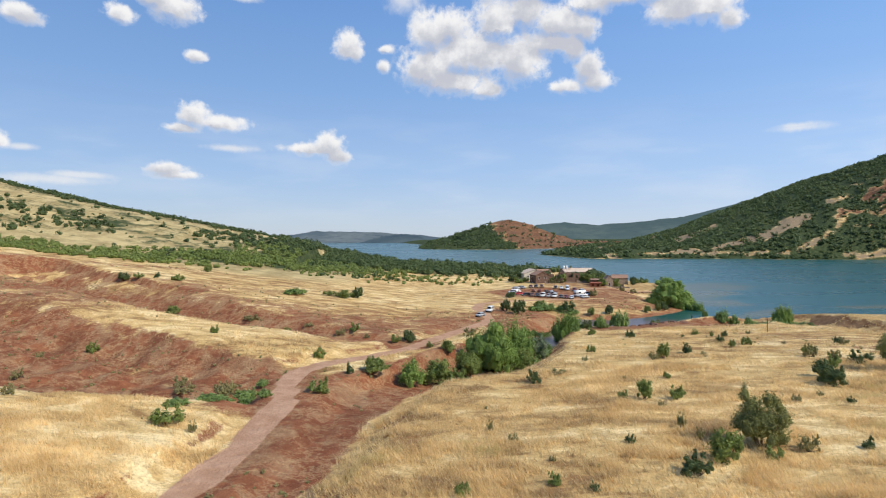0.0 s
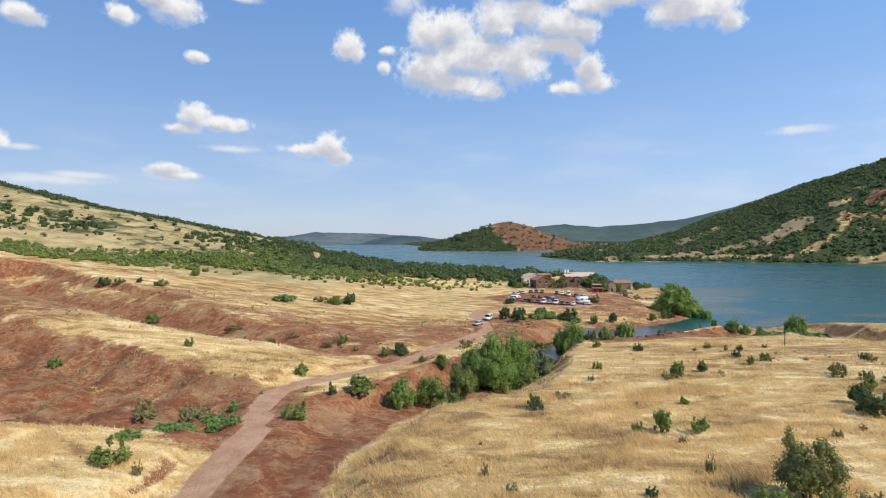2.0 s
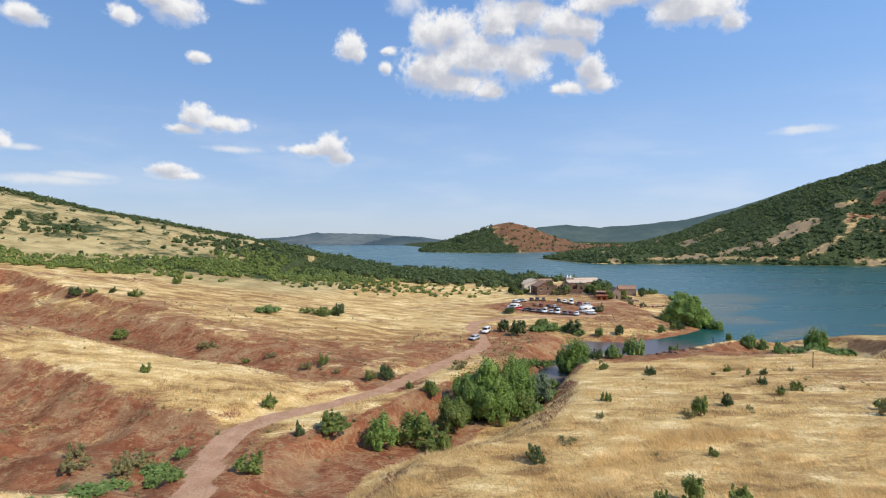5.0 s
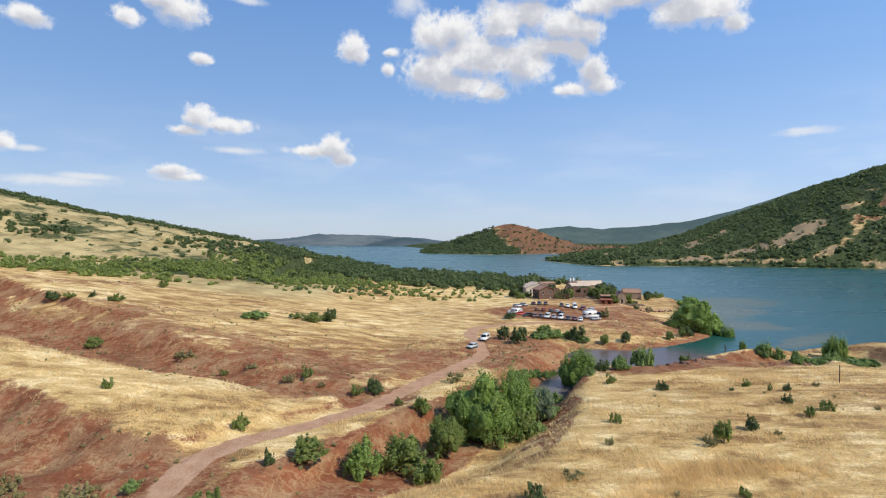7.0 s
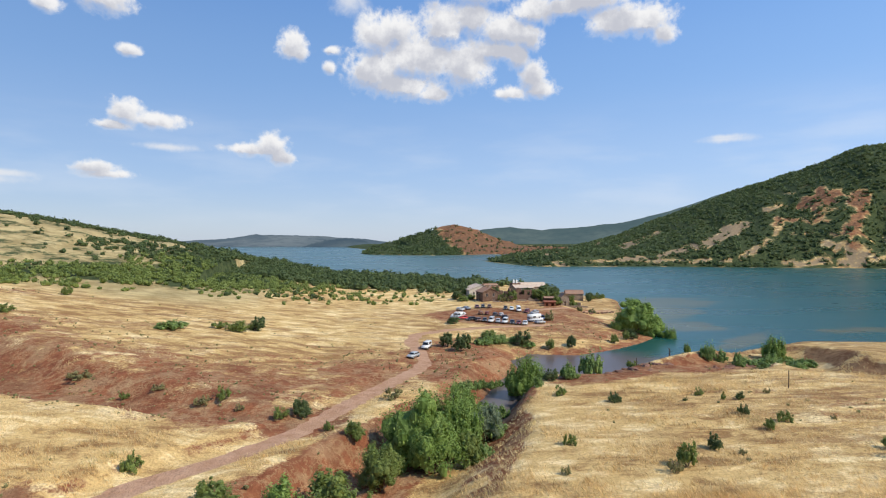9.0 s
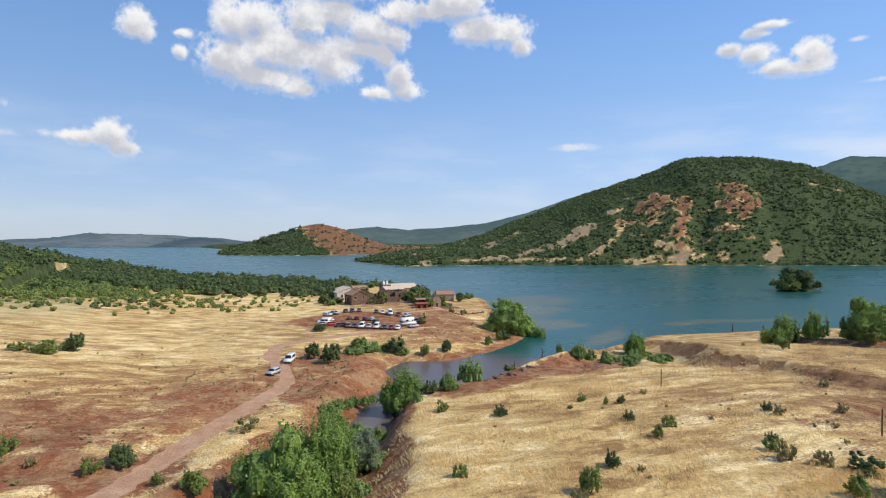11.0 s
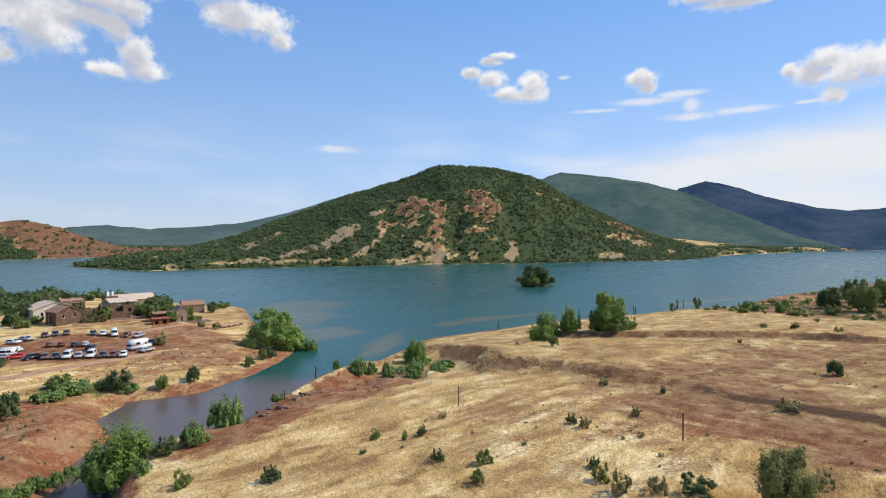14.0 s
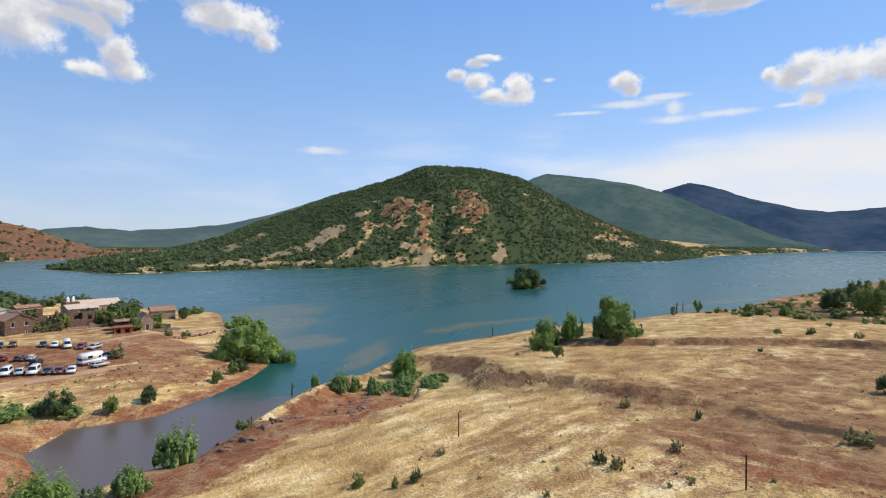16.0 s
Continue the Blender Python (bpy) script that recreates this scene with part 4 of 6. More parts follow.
FAR_SHRUBS = [(-32.4, 203.0, 5.0, 6.0), (-36.8, 199.5, 3.5, 7.1), (-42.6, 201.6, 2.6, 6.0), (-100.8, 231.4, 3.4, 4.6), (-113.5, 191.7, 3.4, 5.4), (-107.4, 190.0, 2.6, 4.0), (-94.4, 191.9, 2.8, 5.8), (-102.5, 193.3, 2.4, 2.6), (26.1, 186.8, 6.0, 6.4), (22.6, 192.8, 4.6, 4.8),
              (37.5, 208.1, 3.2, 6.2), (29.2, 234.3, 3.0, 6.0), (224.6, 116.8, 2.7, 3.4), (219.5, 124.8, 2.0, 2.7), (177.6, 119.6, 1.5, 1.6), (142.5, 92.2, 3.6, 3.9), (262.4, 117.7, 2.3, 2.5)]
SHORE_SHRUBS = [(61.8, 200.6, 4.0, 4.0), (47.3, 203.4, 5.1, 6.2), (115.4, 238.7, 0.9, 1.0), (85.5, 214.3, 3.9, 3.2), (79.3, 209.2, 3.3, 3.4), (88.3, 216.2, 4.3, 4.4), (66.6, 169.0, 1.9, 3.8), (55.1, 200.3, 3.3, 3.5), (40.2, 150.6, 3.0, 4.0), (83.0, 281.0, 5.0, 5.4), (92.0, 285.0, 3.6, 5.0)]
for spots, group in ((EAST_SHRUBS, "shrubs of the east field"), (NEAR_SHRUBS, "shrubs of the east field"), (WEST_SHRUBS, "shrubs by the track"), (FAR_SHRUBS, "shrubs of the far field"), (SHORE_SHRUBS, "shrubs of the shore")):
    for x, y, h, w in spots:
        big = h > 2.9
        plant("shrub", "round" if big else "bushy", 1400 if big else 760, 0.04 if big else 0.052, OAK if (x * 7 + y) % 3 < 1 else GREEN, x, y, h, w,
              "dense dark green shrub on dry ground" if big else "small green shrub in dry grass", "shrub", group)

DRY_SHRUBS = [(26.3, 99.6, 1.3, 1.4), (27.6, 67.6, 1.1, 1.2), (49.2, 101.7, 1.1, 1.3), (26.0, 58.5, 2.6, 1.1), (26.1, 54.6, 1.8, 1.2), (34.7, 50.8, 2.1, 2.3), (44.8, 68.1, 1.3, 1.5), (49.4, 70.4, 1.0, 1.2), (7.3, 56.0, 1.1, 1.3), (19.1, 89.0, 1.2, 3.1),
              (5.2, 59.8, 1.6, 1.0), (10.2, 50.0, 0.8, 0.8), (-29.1, 62.0, 2.1, 1.2), (-18.9, 133.2, 1.6, 1.8), (-35.4, 85.5, 2.8, 3.7), (-42.1, 86.8, 2.3, 3.9), (-73.1, 92.0, 2.4, 2.6), (-79.7, 105.9, 1.6, 1.8), (-54.8, 67.6, 1.8, 1.9), (-25.9, 136.1, 2.1, 3.4)]
DRY_MORE = [(-35.7, 142.4, 1.6, 3.2), (-53.5, 150.6, 2.3, 5.4), (-36.1, 89.7, 2.9, 4.4), (-44.3, 90.4, 2.6, 2.9), (7.0, 140.0, 2.8, 4.5), (38.2, 97.4, 2.0, 2.0), (66.5, 97.5, 3.2, 2.7), (108.6, 122.6, 2.0, 2.1), (107.2, 92.0, 2.6, 4.1), (74.2, 130.9, 1.4, 1.5),
            (72.0, 113.7, 1.0, 1.1), (83.0, 111.4, 2.1, 2.3), (92.1, 108.2, 1.9, 2.1), (69.2, 94.8, 2.3, 2.7), (80.7, 83.1, 2.2, 2.5), (83.8, 103.5, 1.1, 1.3), (135.7, 163.7, 1.4, 1.5), (175.3, 145.9, 2.0, 2.2), (224.7, 105.1, 2.7, 3.0)]
for spots in (DRY_SHRUBS, DRY_MORE):
    for x, y, h, w in spots:
        plant("dry_shrub", "bushy", 420, 0.045, OLIVE, x, y, h, w, "sparse olive-brown shrub, half withered", "shrub", "withered shrubs")

REEDS = [(-31.0, 85.5, 2.4, 3.7), (-27.6, 82.6, 2.4, 2.9), (-53.3, 194.0, 3.0, 10.6), (-30.4, 90.4, 2.6, 2.8), (38.0, 203.0, 3.4, 8.0), (34.0, 199.0, 2.6, 7.0),
         (97.5, 180.0, 4.2, 4.0), (103.0, 178.0, 2.0, 8.0), (110.0, 178.0, 2.0, 9.0), (118.0, 184.0, 1.8, 8.0), (52.5, 160.0, 6.4, 7.0), (38.5, 163.0, 3.4, 4.0), (34.0, 157.0, 2.6, 4.5), (88.5, 182.0, 3.4, 2.4), (49.0, 203.0, 2.0, 6.0), (20.0, 119.0, 3.0, 5.0), (25.0, 145.0, 3.2, 5.0), (27.5, 142.5, 3.0, 5.0), (36.0, 146.0, 2.4, 3.0), (24.0, 128.0, 3.4, 6.0), (40.5, 204.5, 3.2, 6.0), (45.0, 206.0, 2.6, 5.0), (108.0, 176.0, 3.0, 7.0), (112.0, 179.5, 3.4, 6.0), (104.0, 171.0, 2.4, 6.0), (122.0, 192.0, 3.0, 5.0), (99.0, 175.0, 2.6, 4.0), (23.0, 155.0, 2.8, 3.6), (25.2, 157.6, 2.6, 3.4), (27.2, 160.0, 2.8, 3.4), (29.6, 162.4, 2.6, 3.2), (31.8, 165.0, 2.2, 3.0), (20.5, 151.0, 3.4, 6.0), (44.5, 152.0, 4.4, 5.0), (93.2, 179.8, 5.4, 5.0), (101.3, 178.4, 4.2, 3.4), (117.0, 174.0, 2.6, 8.0), (111.0, 170.0, 2.4, 7.0), (-33.0, 75.5, 1.8, 4.6), (-33.6, 80.5, 2.0, 4.8), (-32.5, 88.0, 2.4, 4.6), (-35.5, 71.0, 1.6, 4.0)]
for x, y, h, w in REEDS:
    plant("reed_clump", "spires", 1100, 0.042, REED, x, y, h * (0.62 if x < -20 and y < 95 else 1.0), w, "bright green reeds and young willow on damp ground", "reeds", "reed clumps", 3)

TREES = [(31.1, 52.4, 6.2, 6.0, "round", WILLOW, "broad grey-green tree standing in dry grass"), (71.5, 84.0, 7.4, 6.0, "round", WILLOW, "rounded grey-green tree, leafy to the ground"),
         
         (10.0, 120.5, 12.0, 11.0, "dome", POPLAR, "tall dense poplar clump in a red gully"), (16.5, 125.0, 12.6, 11.0, "spires", POPLAR, "tall dense poplar clump in a red gully"), (13.0, 117.0, 9.0, 9.5, "round", POPLAR, "dense green tree among poplars"), (18.8, 131.0, 8.4, 7.5, "round", POPLAR, "poplar bushes in a red gully"), (22.3, 128.0, 6.6, 6.4, "round", SILVER, "silver-green willow beside a creek"), (20.0, 139.0, 6.4, 7.0, "round", POPLAR, "round green bush beside the creek"),
         (5.0, 112.0, 6.5, 7.5, "round", GREEN, "dense shrub tree in a red gully"), (17.5, 118.5, 5.4, 6.0, "round", GREEN, "green willow beside poplars"),
         (-1.0, 104.5, 5.6, 7.0, "round", GREEN, "broad green shrub tree in a red gully"), (-6.0, 101.0, 5.4, 5.6, "round", POPLAR, "bright green shrub tree in a red gully"), (2.5, 101.5, 4.4, 5.4, "bushy", GREEN, "broad green shrub tree in a red gully"),
         (36.0, 154.5, 10.0, 11.5, "spires", POPLAR, "wide poplar clump beside the creek"),
         (95.0, 228.5, 13.0, 17.0, "dome", POPLAR, "broad bright green tree on the shore"), (100.0, 226.5, 9.4, 11.0, "dome", POPLAR, "bright green tree on the shore"), (104.5, 221.5, 5.4, 6.5, "spires", POPLAR, "low green willow at the water's edge"),
         (116.0, 184.5, 7.6, 8.0, "spires", POPLAR, "dark poplar clump on the bank"), (120.0, 189.0, 5.5, 6.0, "bushy", GREEN, "low willow on the bank")]
EAST_TREES = [(181.0, 160.0, 14.0, 13.0, "dome", POPLAR, "large dense dark green tree on the bank"), (176.5, 162.0, 7.0, 8.0, "round", GREEN, "green bush beside a large tree"), (186.5, 155.5, 5.0, 7.0, "bushy", GREEN, "low green bush beside a large tree"), (165.0, 174.0, 10.0, 9.5, "spires", POPLAR, "upright poplar bushes beside a large tree"), (171.0, 169.0, 9.6, 9.0, "spires", POPLAR, "upright poplar bushes beside a large tree"),
              (149.0, 166.0, 7.0, 8.0, "bushy", POPLAR, "low poplar bushes on the bank"), (176.0, 156.0, 5.0, 6.0, "bushy", GREEN, "low green bush beside a large tree"),
              (367.0, 323.0, 18.0, 26.0, "round", OAK, "dense tree filling a small islet"), (355.0, 322.0, 11.5, 19.0, "bushy", GREEN, "low tree on a small islet"), (381.0, 323.0, 11.0, 17.0, "bushy", OAK, "low tree on a small islet"),
              (276.0, 178.0, 4.4, 4.0, "sparse", GREEN, "thin young tree at the water's edge"), (301.0, 176.0, 6.5, 5.5, "sparse", GREEN, "thin tree standing in shallow water"),
              (318.0, 158.0, 5.6, 5.0, "bushy", POPLAR, "young green tree on the shore")]
LAKE_TREES = [(296.0, 148.0, 5.0, 4.4, "spires", GREEN, "slim tree on the far bank"), (305.0, 140.0, 5.6, 6.0, "bushy", POPLAR, "young green tree on the far bank"), (330.0, 144.0, 6.6, 5.0, "spires", GREEN, "slim tree on the far bank"),
              (345.0, 128.0, 11.5, 14.0, "round", OAK, "dark round tree on the far bank"), (338.0, 114.0, 15.0, 16.0, "round", GREEN, "large green tree on the far bank"), (362.0, 120.0, 16.0, 17.0, "round", OAK, "large dark tree on the far bank"), (318.0, 122.0, 5.0, 8.0, "bushy", GREEN, "low bushes on the far bank"),
              (378.0, 108.0, 18.0, 19.0, "round", GREEN, "large green tree on the far bank"), (285.0, 150.0, 3.0, 6.0, "bushy", GREEN, "low bushes on the far bank")]
for spots in (TREES, EAST_TREES, LAKE_TREES):
    for x, y, h, w, shape, mat, label in spots:
        n = 8200 if y < 160 and h > 6 and x < 80 else (6000 if w > 11 and y < 240 else 3000)
        plant("tree", shape, n, 0.019 if n > 8000 else (0.023 if n > 4000 else 0.035), mat, x, y, h, w, label, "tree", "", 2)

# a lone stump beside the islet, and drowned dead trees
DEAD = [(390.0, 322.0, 5.5), (296.0, 184.0, 4.6), (299.5, 186.0, 4.0), (303.5, 187.0, 4.4), (306.5, 185.0, 4.2), (256.0, 188.0, 4.0), (262.0, 190.0, 3.4), (610.0, 420.0, 9.0), (180.0, 207.0, 3.0), (88.0, 190.5, 2.4)]
for x, y, h in DEAD:
    bm = bmesh.new()
    lean = rng.uniform(-0.12, 0.12, 2)
    stem(bm, (0, 0, -1.0), (lean[0] * h, lean[1] * h, h), 0.28, 0.12, 7)
    for k in range(4):
        t = rng.uniform(0.4, 0.9)
        stem(bm, (lean[0] * h * t, lean[1] * h * t, h * t), (lean[0] * h * t + rng.uniform(-1, 1), lean[1] * h * t + rng.uniform(-1, 1), h * t + rng.uniform(0.3, 1.1)), 0.09, 0.03, 5)
    ob = part("dead_tree", bm, BARK)
    ob.location = (x, y, max(0.0, height_at(x, y)))
    tagged(ob, "bare dead trunk standing in shallow water", "dead tree", "drowned trees")


def clump(sprays, size, seed, lobes=2, fine=(4, 6)):
    """A small evergreen bush of radius 1 for slopes."""
    r = np.random.default_rng(seed)
    out = [(0, 0, 0.5, 0.75, 0.75, 0.55)] + [(0.55 * math.cos(t), 0.55 * math.sin(t), r.uniform(0.3, 0.75), 0.42, 0.42, 0.42) for t in r.uniform(0, 6.3, 5)]
    return crown(out[:lobes], sprays, size, seed, 0.72, fine, 16)


def scattered(name, x, y, size, mat, kinds, label, category):
    """Joins many bushes that nobody could count into one mesh."""
    z = height(x, y)
    verts, faces, base = [], [], 0
    which, turn = rng.integers(len(kinds), size=len(x)), rng.uniform(0, 6.28, len(x))
    for k, (v, f) in enumerate(kinds):
        i = np.nonzero(which == k)[0]
        c, s = np.cos(turn[i])[:, None], np.sin(turn[i])[:, None]
        p = np.stack([v[None, :, 0] * c - v[None, :, 1] * s, v[None, :, 0] * s + v[None, :, 1] * c, np.repeat(v[None, :, 2], len(i), 0) * rng.uniform(0.75, 1.2, (len(i), 1))], -1)
        p = p * size[i][:, None, None] + np.stack([x[i], y[i], z[i] - 0.15 * size[i]], -1)[:, None, :]
        verts.append(p.reshape(-1, 3))
        faces.append((f[None] + (np.arange(len(i)) * len(v))[:, None, None] + base).reshape(-1, f.shape[1]))
        base += len(i) * len(v)
    return tagged(mesh_of(name, np.concatenate(verts), np.concatenate(faces), mat), label, category, kind="stuff")


def sown(n, x0, x1, y0, y1, density):
    x, y = rng.uniform(x0, x1, n), rng.uniform(y0, y1, n)
    keep = rng.uniform(0, 1, n) < density(x, y)
    return x[keep], y[keep]


NEAR_KINDS = [clump(34, 0.22, k, 3) for k in range(5)]
HILL_KINDS = [clump(18, 0.31, k + 31, 2, (4, 5)) for k in range(5)]
FAR_KINDS = [clump(7, 0.52, k + 9, 1, (3, 5)) for k in range(5)]


def west_density(x, y):
    d, _ = along(x, y, WEST_CREST)
    crest = 0.85 * smooth(48, 12, d)
    patch = (smooth(-0.02, 0.2, fbm(x, y, 45, 3, 77)) * 0.6 + 0.05) * smooth(205, 150, d)
    return np.maximum(np.maximum(crest, patch), np.maximum(1.2 * blob(x, y, -86, 345, 26, 26), 1.1 * blob(x, y, -92, 377, 26, 22))) * (inside(x, y, NEAR_SHORE) > 6) * (x < -20)


x, y = sown(17000, -560, -15, 270, 640, west_density)
scattered("hill_scrub", x, y, rng.uniform(0.9, 3.0, len(x)), OAK, HILL_KINDS, "dark evergreen oak scrub on a dry slope", "scrub")


def belt_density(x, y):
    a = blob(x, y, -165, 247, 62, 15, 8)
    b = np.maximum(blob(x, y, -95, 300, 75, 20, 36), blob(x, y, -85, 342, 40, 16, 20))
    return np.clip(np.maximum(a, b) * 1.1 + 0.8 * fbm(x, y, 22, 2, 3), 0, 1) * (np.maximum(a, b) > 0.1)


x, y = sown(6500, -260, 0, 215, 380, belt_density)
scattered("green_belt", x, y, rng.uniform(1.0, 2.6, len(x)), GREEN, NEAR_KINDS, "green belt of bushes at the foot of the hill", "bushes")


def young_density(x, y):
    return blob(x, y, -30, 308, 62, 30, 22) * 0.9


x, y = sown(900, -120, 40, 255, 370, young_density)
scattered("young_trees", x, y, rng.uniform(0.9, 1.9, len(x)), GREEN, NEAR_KINDS, "scattered young green trees in a dry meadow", "young trees")


def back_density(x, y):
    d = inside(x, y, NEAR_SHORE)
    return (d > 3) * (y > np.interp(x, [-120, -80, -31, 4, 39, 60, 110], [400, 374, 352, 344, 336, 352, 372])) * (x > -130) * (x < 112) * np.where(x < 50, 0.9, 0.4)


x, y = sown(2400, -130, 115, 330, 600, back_density)
scattered("shore_wood", x, y, rng.uniform(2.4, 5.2, len(x)), OAK, NEAR_KINDS, "belt of dark green trees along the back shore", "woodland")


def main_density(x, y):
    df = inside(x, y, FAR_SHORE)
    spur, red = bare_rock(x, y, height(x, y))
    return (df > 4) * np.clip(1.0 - 0.8 * spur - 0.6 * red, 0.08, 1) * (0.5 + 0.5 * smooth(-0.13, 0.06, fbm(x, y, 60, 3, 19))) * (1 - 0.88 * smooth(140, 180, x + 0.12 * (y - 1640)) * (y > 1300))


x, y = sown(31000, 150, 1500, 500, 1560, main_density)
scattered("far_wood", x, y, rng.uniform(2.5, 5.2, len(x)), OAK, FAR_KINDS, "oak wood and scrub over a far hillside", "woodland")
x, y = sown(5200, 1300, 3700, 450, 1300, lambda x, y: (inside(x, y, FAR_SHORE) > 5) * smooth(0.02, 0.12, fbm(x * 0.5, y, 130, 3, 23) + 0.25 * smooth(90, 10, inside(x, y, FAR_SHORE))))
scattered("valley_trees", x, y, rng.uniform(4.0, 8.0, len(x)), OAK, FAR_KINDS, "trees and hedges on a flat far shore", "trees")
x, y = sown(4200, -120, 620, 1300, 1800, main_density)
scattered("red_hill_scrub", x, y, rng.uniform(3.0, 6.5, len(x)), OAK, FAR_KINDS, "green scrub on a far red hill", "scrub")

x, y = sown(700, 288, 520, 60, 172, lambda x, y: (inside(x, y, NEAR_SHORE) > 2) * smooth(-0.05, 0.15, fbm(x, y, 24, 3, 29) + 0.1 * smooth(14, 3, inside(x, y, NEAR_SHORE))))
scattered("shore_bushes", x, y, rng.uniform(0.8, 2.4, len(x)), GREEN, HILL_KINDS, "low green bushes on a muddy shore", "bushes")

# dry tussocks on the eroded ground
FINE_KINDS = [clump(10, 0.34, k + 21, 1) for k in range(4)]


def tussock_density(x, y):
    (soil, _, track, _), _ = land_cover(x, y)
    return (smooth(0.2, 0.6, soil) * smooth(-0.15, 0.15, fbm(x, y, 12, 3, 61)) + 0.015) * (inside(x, y, NEAR_SHORE) > 3) * (track < 0.2) * np.where(x > 90, 0.3, 1.0) * (np.hypot(x - CAR_PARK[0], (y - CAR_PARK[1]) * 1.5) > 28)


x, y = sown(14000, -130, 180, 45, 240, tussock_density)
scattered("tussocks", x, y, rng.uniform(0.12, 0.34, len(x)) * rng.uniform(0.6, 1.7, len(x)), OLIVE, FINE_KINDS, "withered brown tussocks on red earth", "tussocks")


def straw_material():
    m, n, shader = material("straw")
    island = n.add("ShaderNodeNewGeometry").outputs["Random Per Island"]
    at = n.add("ShaderNodeNewGeometry").outputs["Position"]
    colour = n.mix(n.math("MULTIPLY", island, 0.6), straw_tone(n, at), (0.98, 0.80, 0.46, 1))
    colour = n.mix(n.math("MULTIPLY", n.ramp(n.noise(at, 6.0, 3), 0.6, 0.75), 0.45), colour, (0.45, 0.41, 0.16, 1))
    surface(n, shader, colour, 0.8)
    through_blade = n.add("ShaderNodeBsdfTranslucent", colour)
    both = n.add("ShaderNodeMixShader", 0.5, shader.outputs[0], through_blade.outputs[0])
    out = [k for k in n.tree.nodes if k.bl_idname == "ShaderNodeOutputMaterial"][0]
    n.tree.links.new(both.outputs[0], out.inputs[0])
    return m


def dry_grass(count, x0, x1, y0, y1, tall, wide, name, label):
    """Leaning blades in tufts, taller and thicker where the patches of the field are dense."""
    def density(x, y):
        (soil, green, track, _), (_, char_shade, _, _) = land_cover(x, y)
        return smooth(0.55, 0.2, soil) * (track < 0.3) * (inside(x, y, NEAR_SHORE) > 2) * (0.12 + 0.88 * smooth(-0.1, 0.12, fbm(x * 0.7, y, 3.2, 4, 51))) * (char_shade < 0.4)
    x, y = sown(count, x0, x1, y0, y1, density)
    n = len(x)
    z = height(x, y)
    base = np.stack([x, y, z - 0.05], -1)
    verts = np.zeros((n, 3, 3, 3))
    lean = rng.normal(0, 0.35, (n, 1, 2)) + np.array([-0.38, 0.2])
    grown = np.clip(0.75 + 1.9 * fbm(x * 0.7, y, 7, 4, 52), 0.25, 1.7)
    for k in range(3):
        a = rng.uniform(0, 6.28, n)
        w = wide * rng.uniform(0.5, 1.5, n)
        off = np.stack([np.cos(a) * w, np.sin(a) * w, 0 * a], -1)
        h = tall * rng.uniform(0.5, 1.3, n) * grown
        foot = base + np.concatenate([rng.normal(0, 0.1, (n, 2)), np.zeros((n, 1))], -1)
        tip = np.concatenate([(lean[:, 0] + rng.normal(0, 0.2, (n, 2))), np.ones((n, 1))], -1) * h[:, None]
        verts[:, k, 0], verts[:, k, 1], verts[:, k, 2] = foot - off, foot + off, foot + tip
    f = np.arange(n * 9).reshape(-1, 3)
    tagged(mesh_of(name, verts.reshape(-1, 3), f, STRAW), label, "grass", kind="stuff")


STRAW = straw_material()
dry_grass(200000, -52, 110, 38, 92, 0.72, 0.03, "tall_dry_grass", "tall pale golden grass, dried by summer")
dry_grass(130000, -110, 175, 92, 165, 0.55, 0.04, "dry_grass", "pale golden grass in tufts")

# ---------------------------------------------------------------- village
def stone_material(name, dark, light, mortar):
    m, n, shader = material(name)
    at = n.add("ShaderNodeTexCoord").outputs["Object"]
    cell = n.add("ShaderNodeTexVoronoi", at)
    cell.inputs["Scale"].default_value = 2.6
    colour = n.mix(n.add("ShaderNodeSeparateColor", cell.outputs["Color"]).outputs[0], dark, light)
    colour = n.mix(n.ramp(cell.outputs["Distance"], 0.42, 0.6), colour, mortar)
    stain = n.noise(at, 2.5, 5, 0.6)
    colour = n.mix(n.math("MULTIPLY", n.ramp(stain, 0.45, 0.7), 0.5), colour, dark)
    surface(n, shader, colour, 0.92, n.math("SUBTRACT", stain, cell.outputs["Distance"]), 0.6, 0.08)
    return m


def plain_material(name, a, b, rough=0.8, size=0.6):
    m, n, shader = material(name)
    at = n.add("ShaderNodeTexCoord").outputs["Object"]
    wear = n.noise(at, size, 5, 0.62)
    surface(n, shader, n.mix(n.ramp(wear, 0.3, 0.7), a, b), rough, wear, 0.25, 0.03)
    return m


RED_STONE = stone_material("red_brown_stone", (0.088, 0.048, 0.036, 1), (0.165, 0.095, 0.068, 1), (0.20, 0.125, 0.088, 1))
PALE_STONE = stone_material("pale_stone", (0.19, 0.135, 0.095, 1), (0.31, 0.235, 0.17, 1), (0.35, 0.27, 0.20, 1))
RENDERED = plain_material("cream_render", (0.55, 0.46, 0.36, 1), (0.74, 0.66, 0.55, 1))
TILES = plain_material("pale_roof_tiles", (0.46, 0.33, 0.24, 1), (0.68, 0.55, 0.43, 1), 0.85, 0.35)
OLD_TILES = plain_material("weathered_roof_tiles", (0.24, 0.13, 0.085, 1), (0.40, 0.25, 0.17, 1), 0.85, 0.35)
WHITE = plain_material("white_paint", (0.74, 0.72, 0.68, 1), (0.86, 0.85, 0.82, 1), 0.6)
TIMBER = plain_material("old_timber", (0.06, 0.035, 0.022, 1), (0.15, 0.09, 0.055, 1), 0.85, 0.2)
RUST = plain_material("rusty_sheet", (0.23, 0.075, 0.04, 1), (0.34, 0.13, 0.075, 1), 0.7, 0.4)


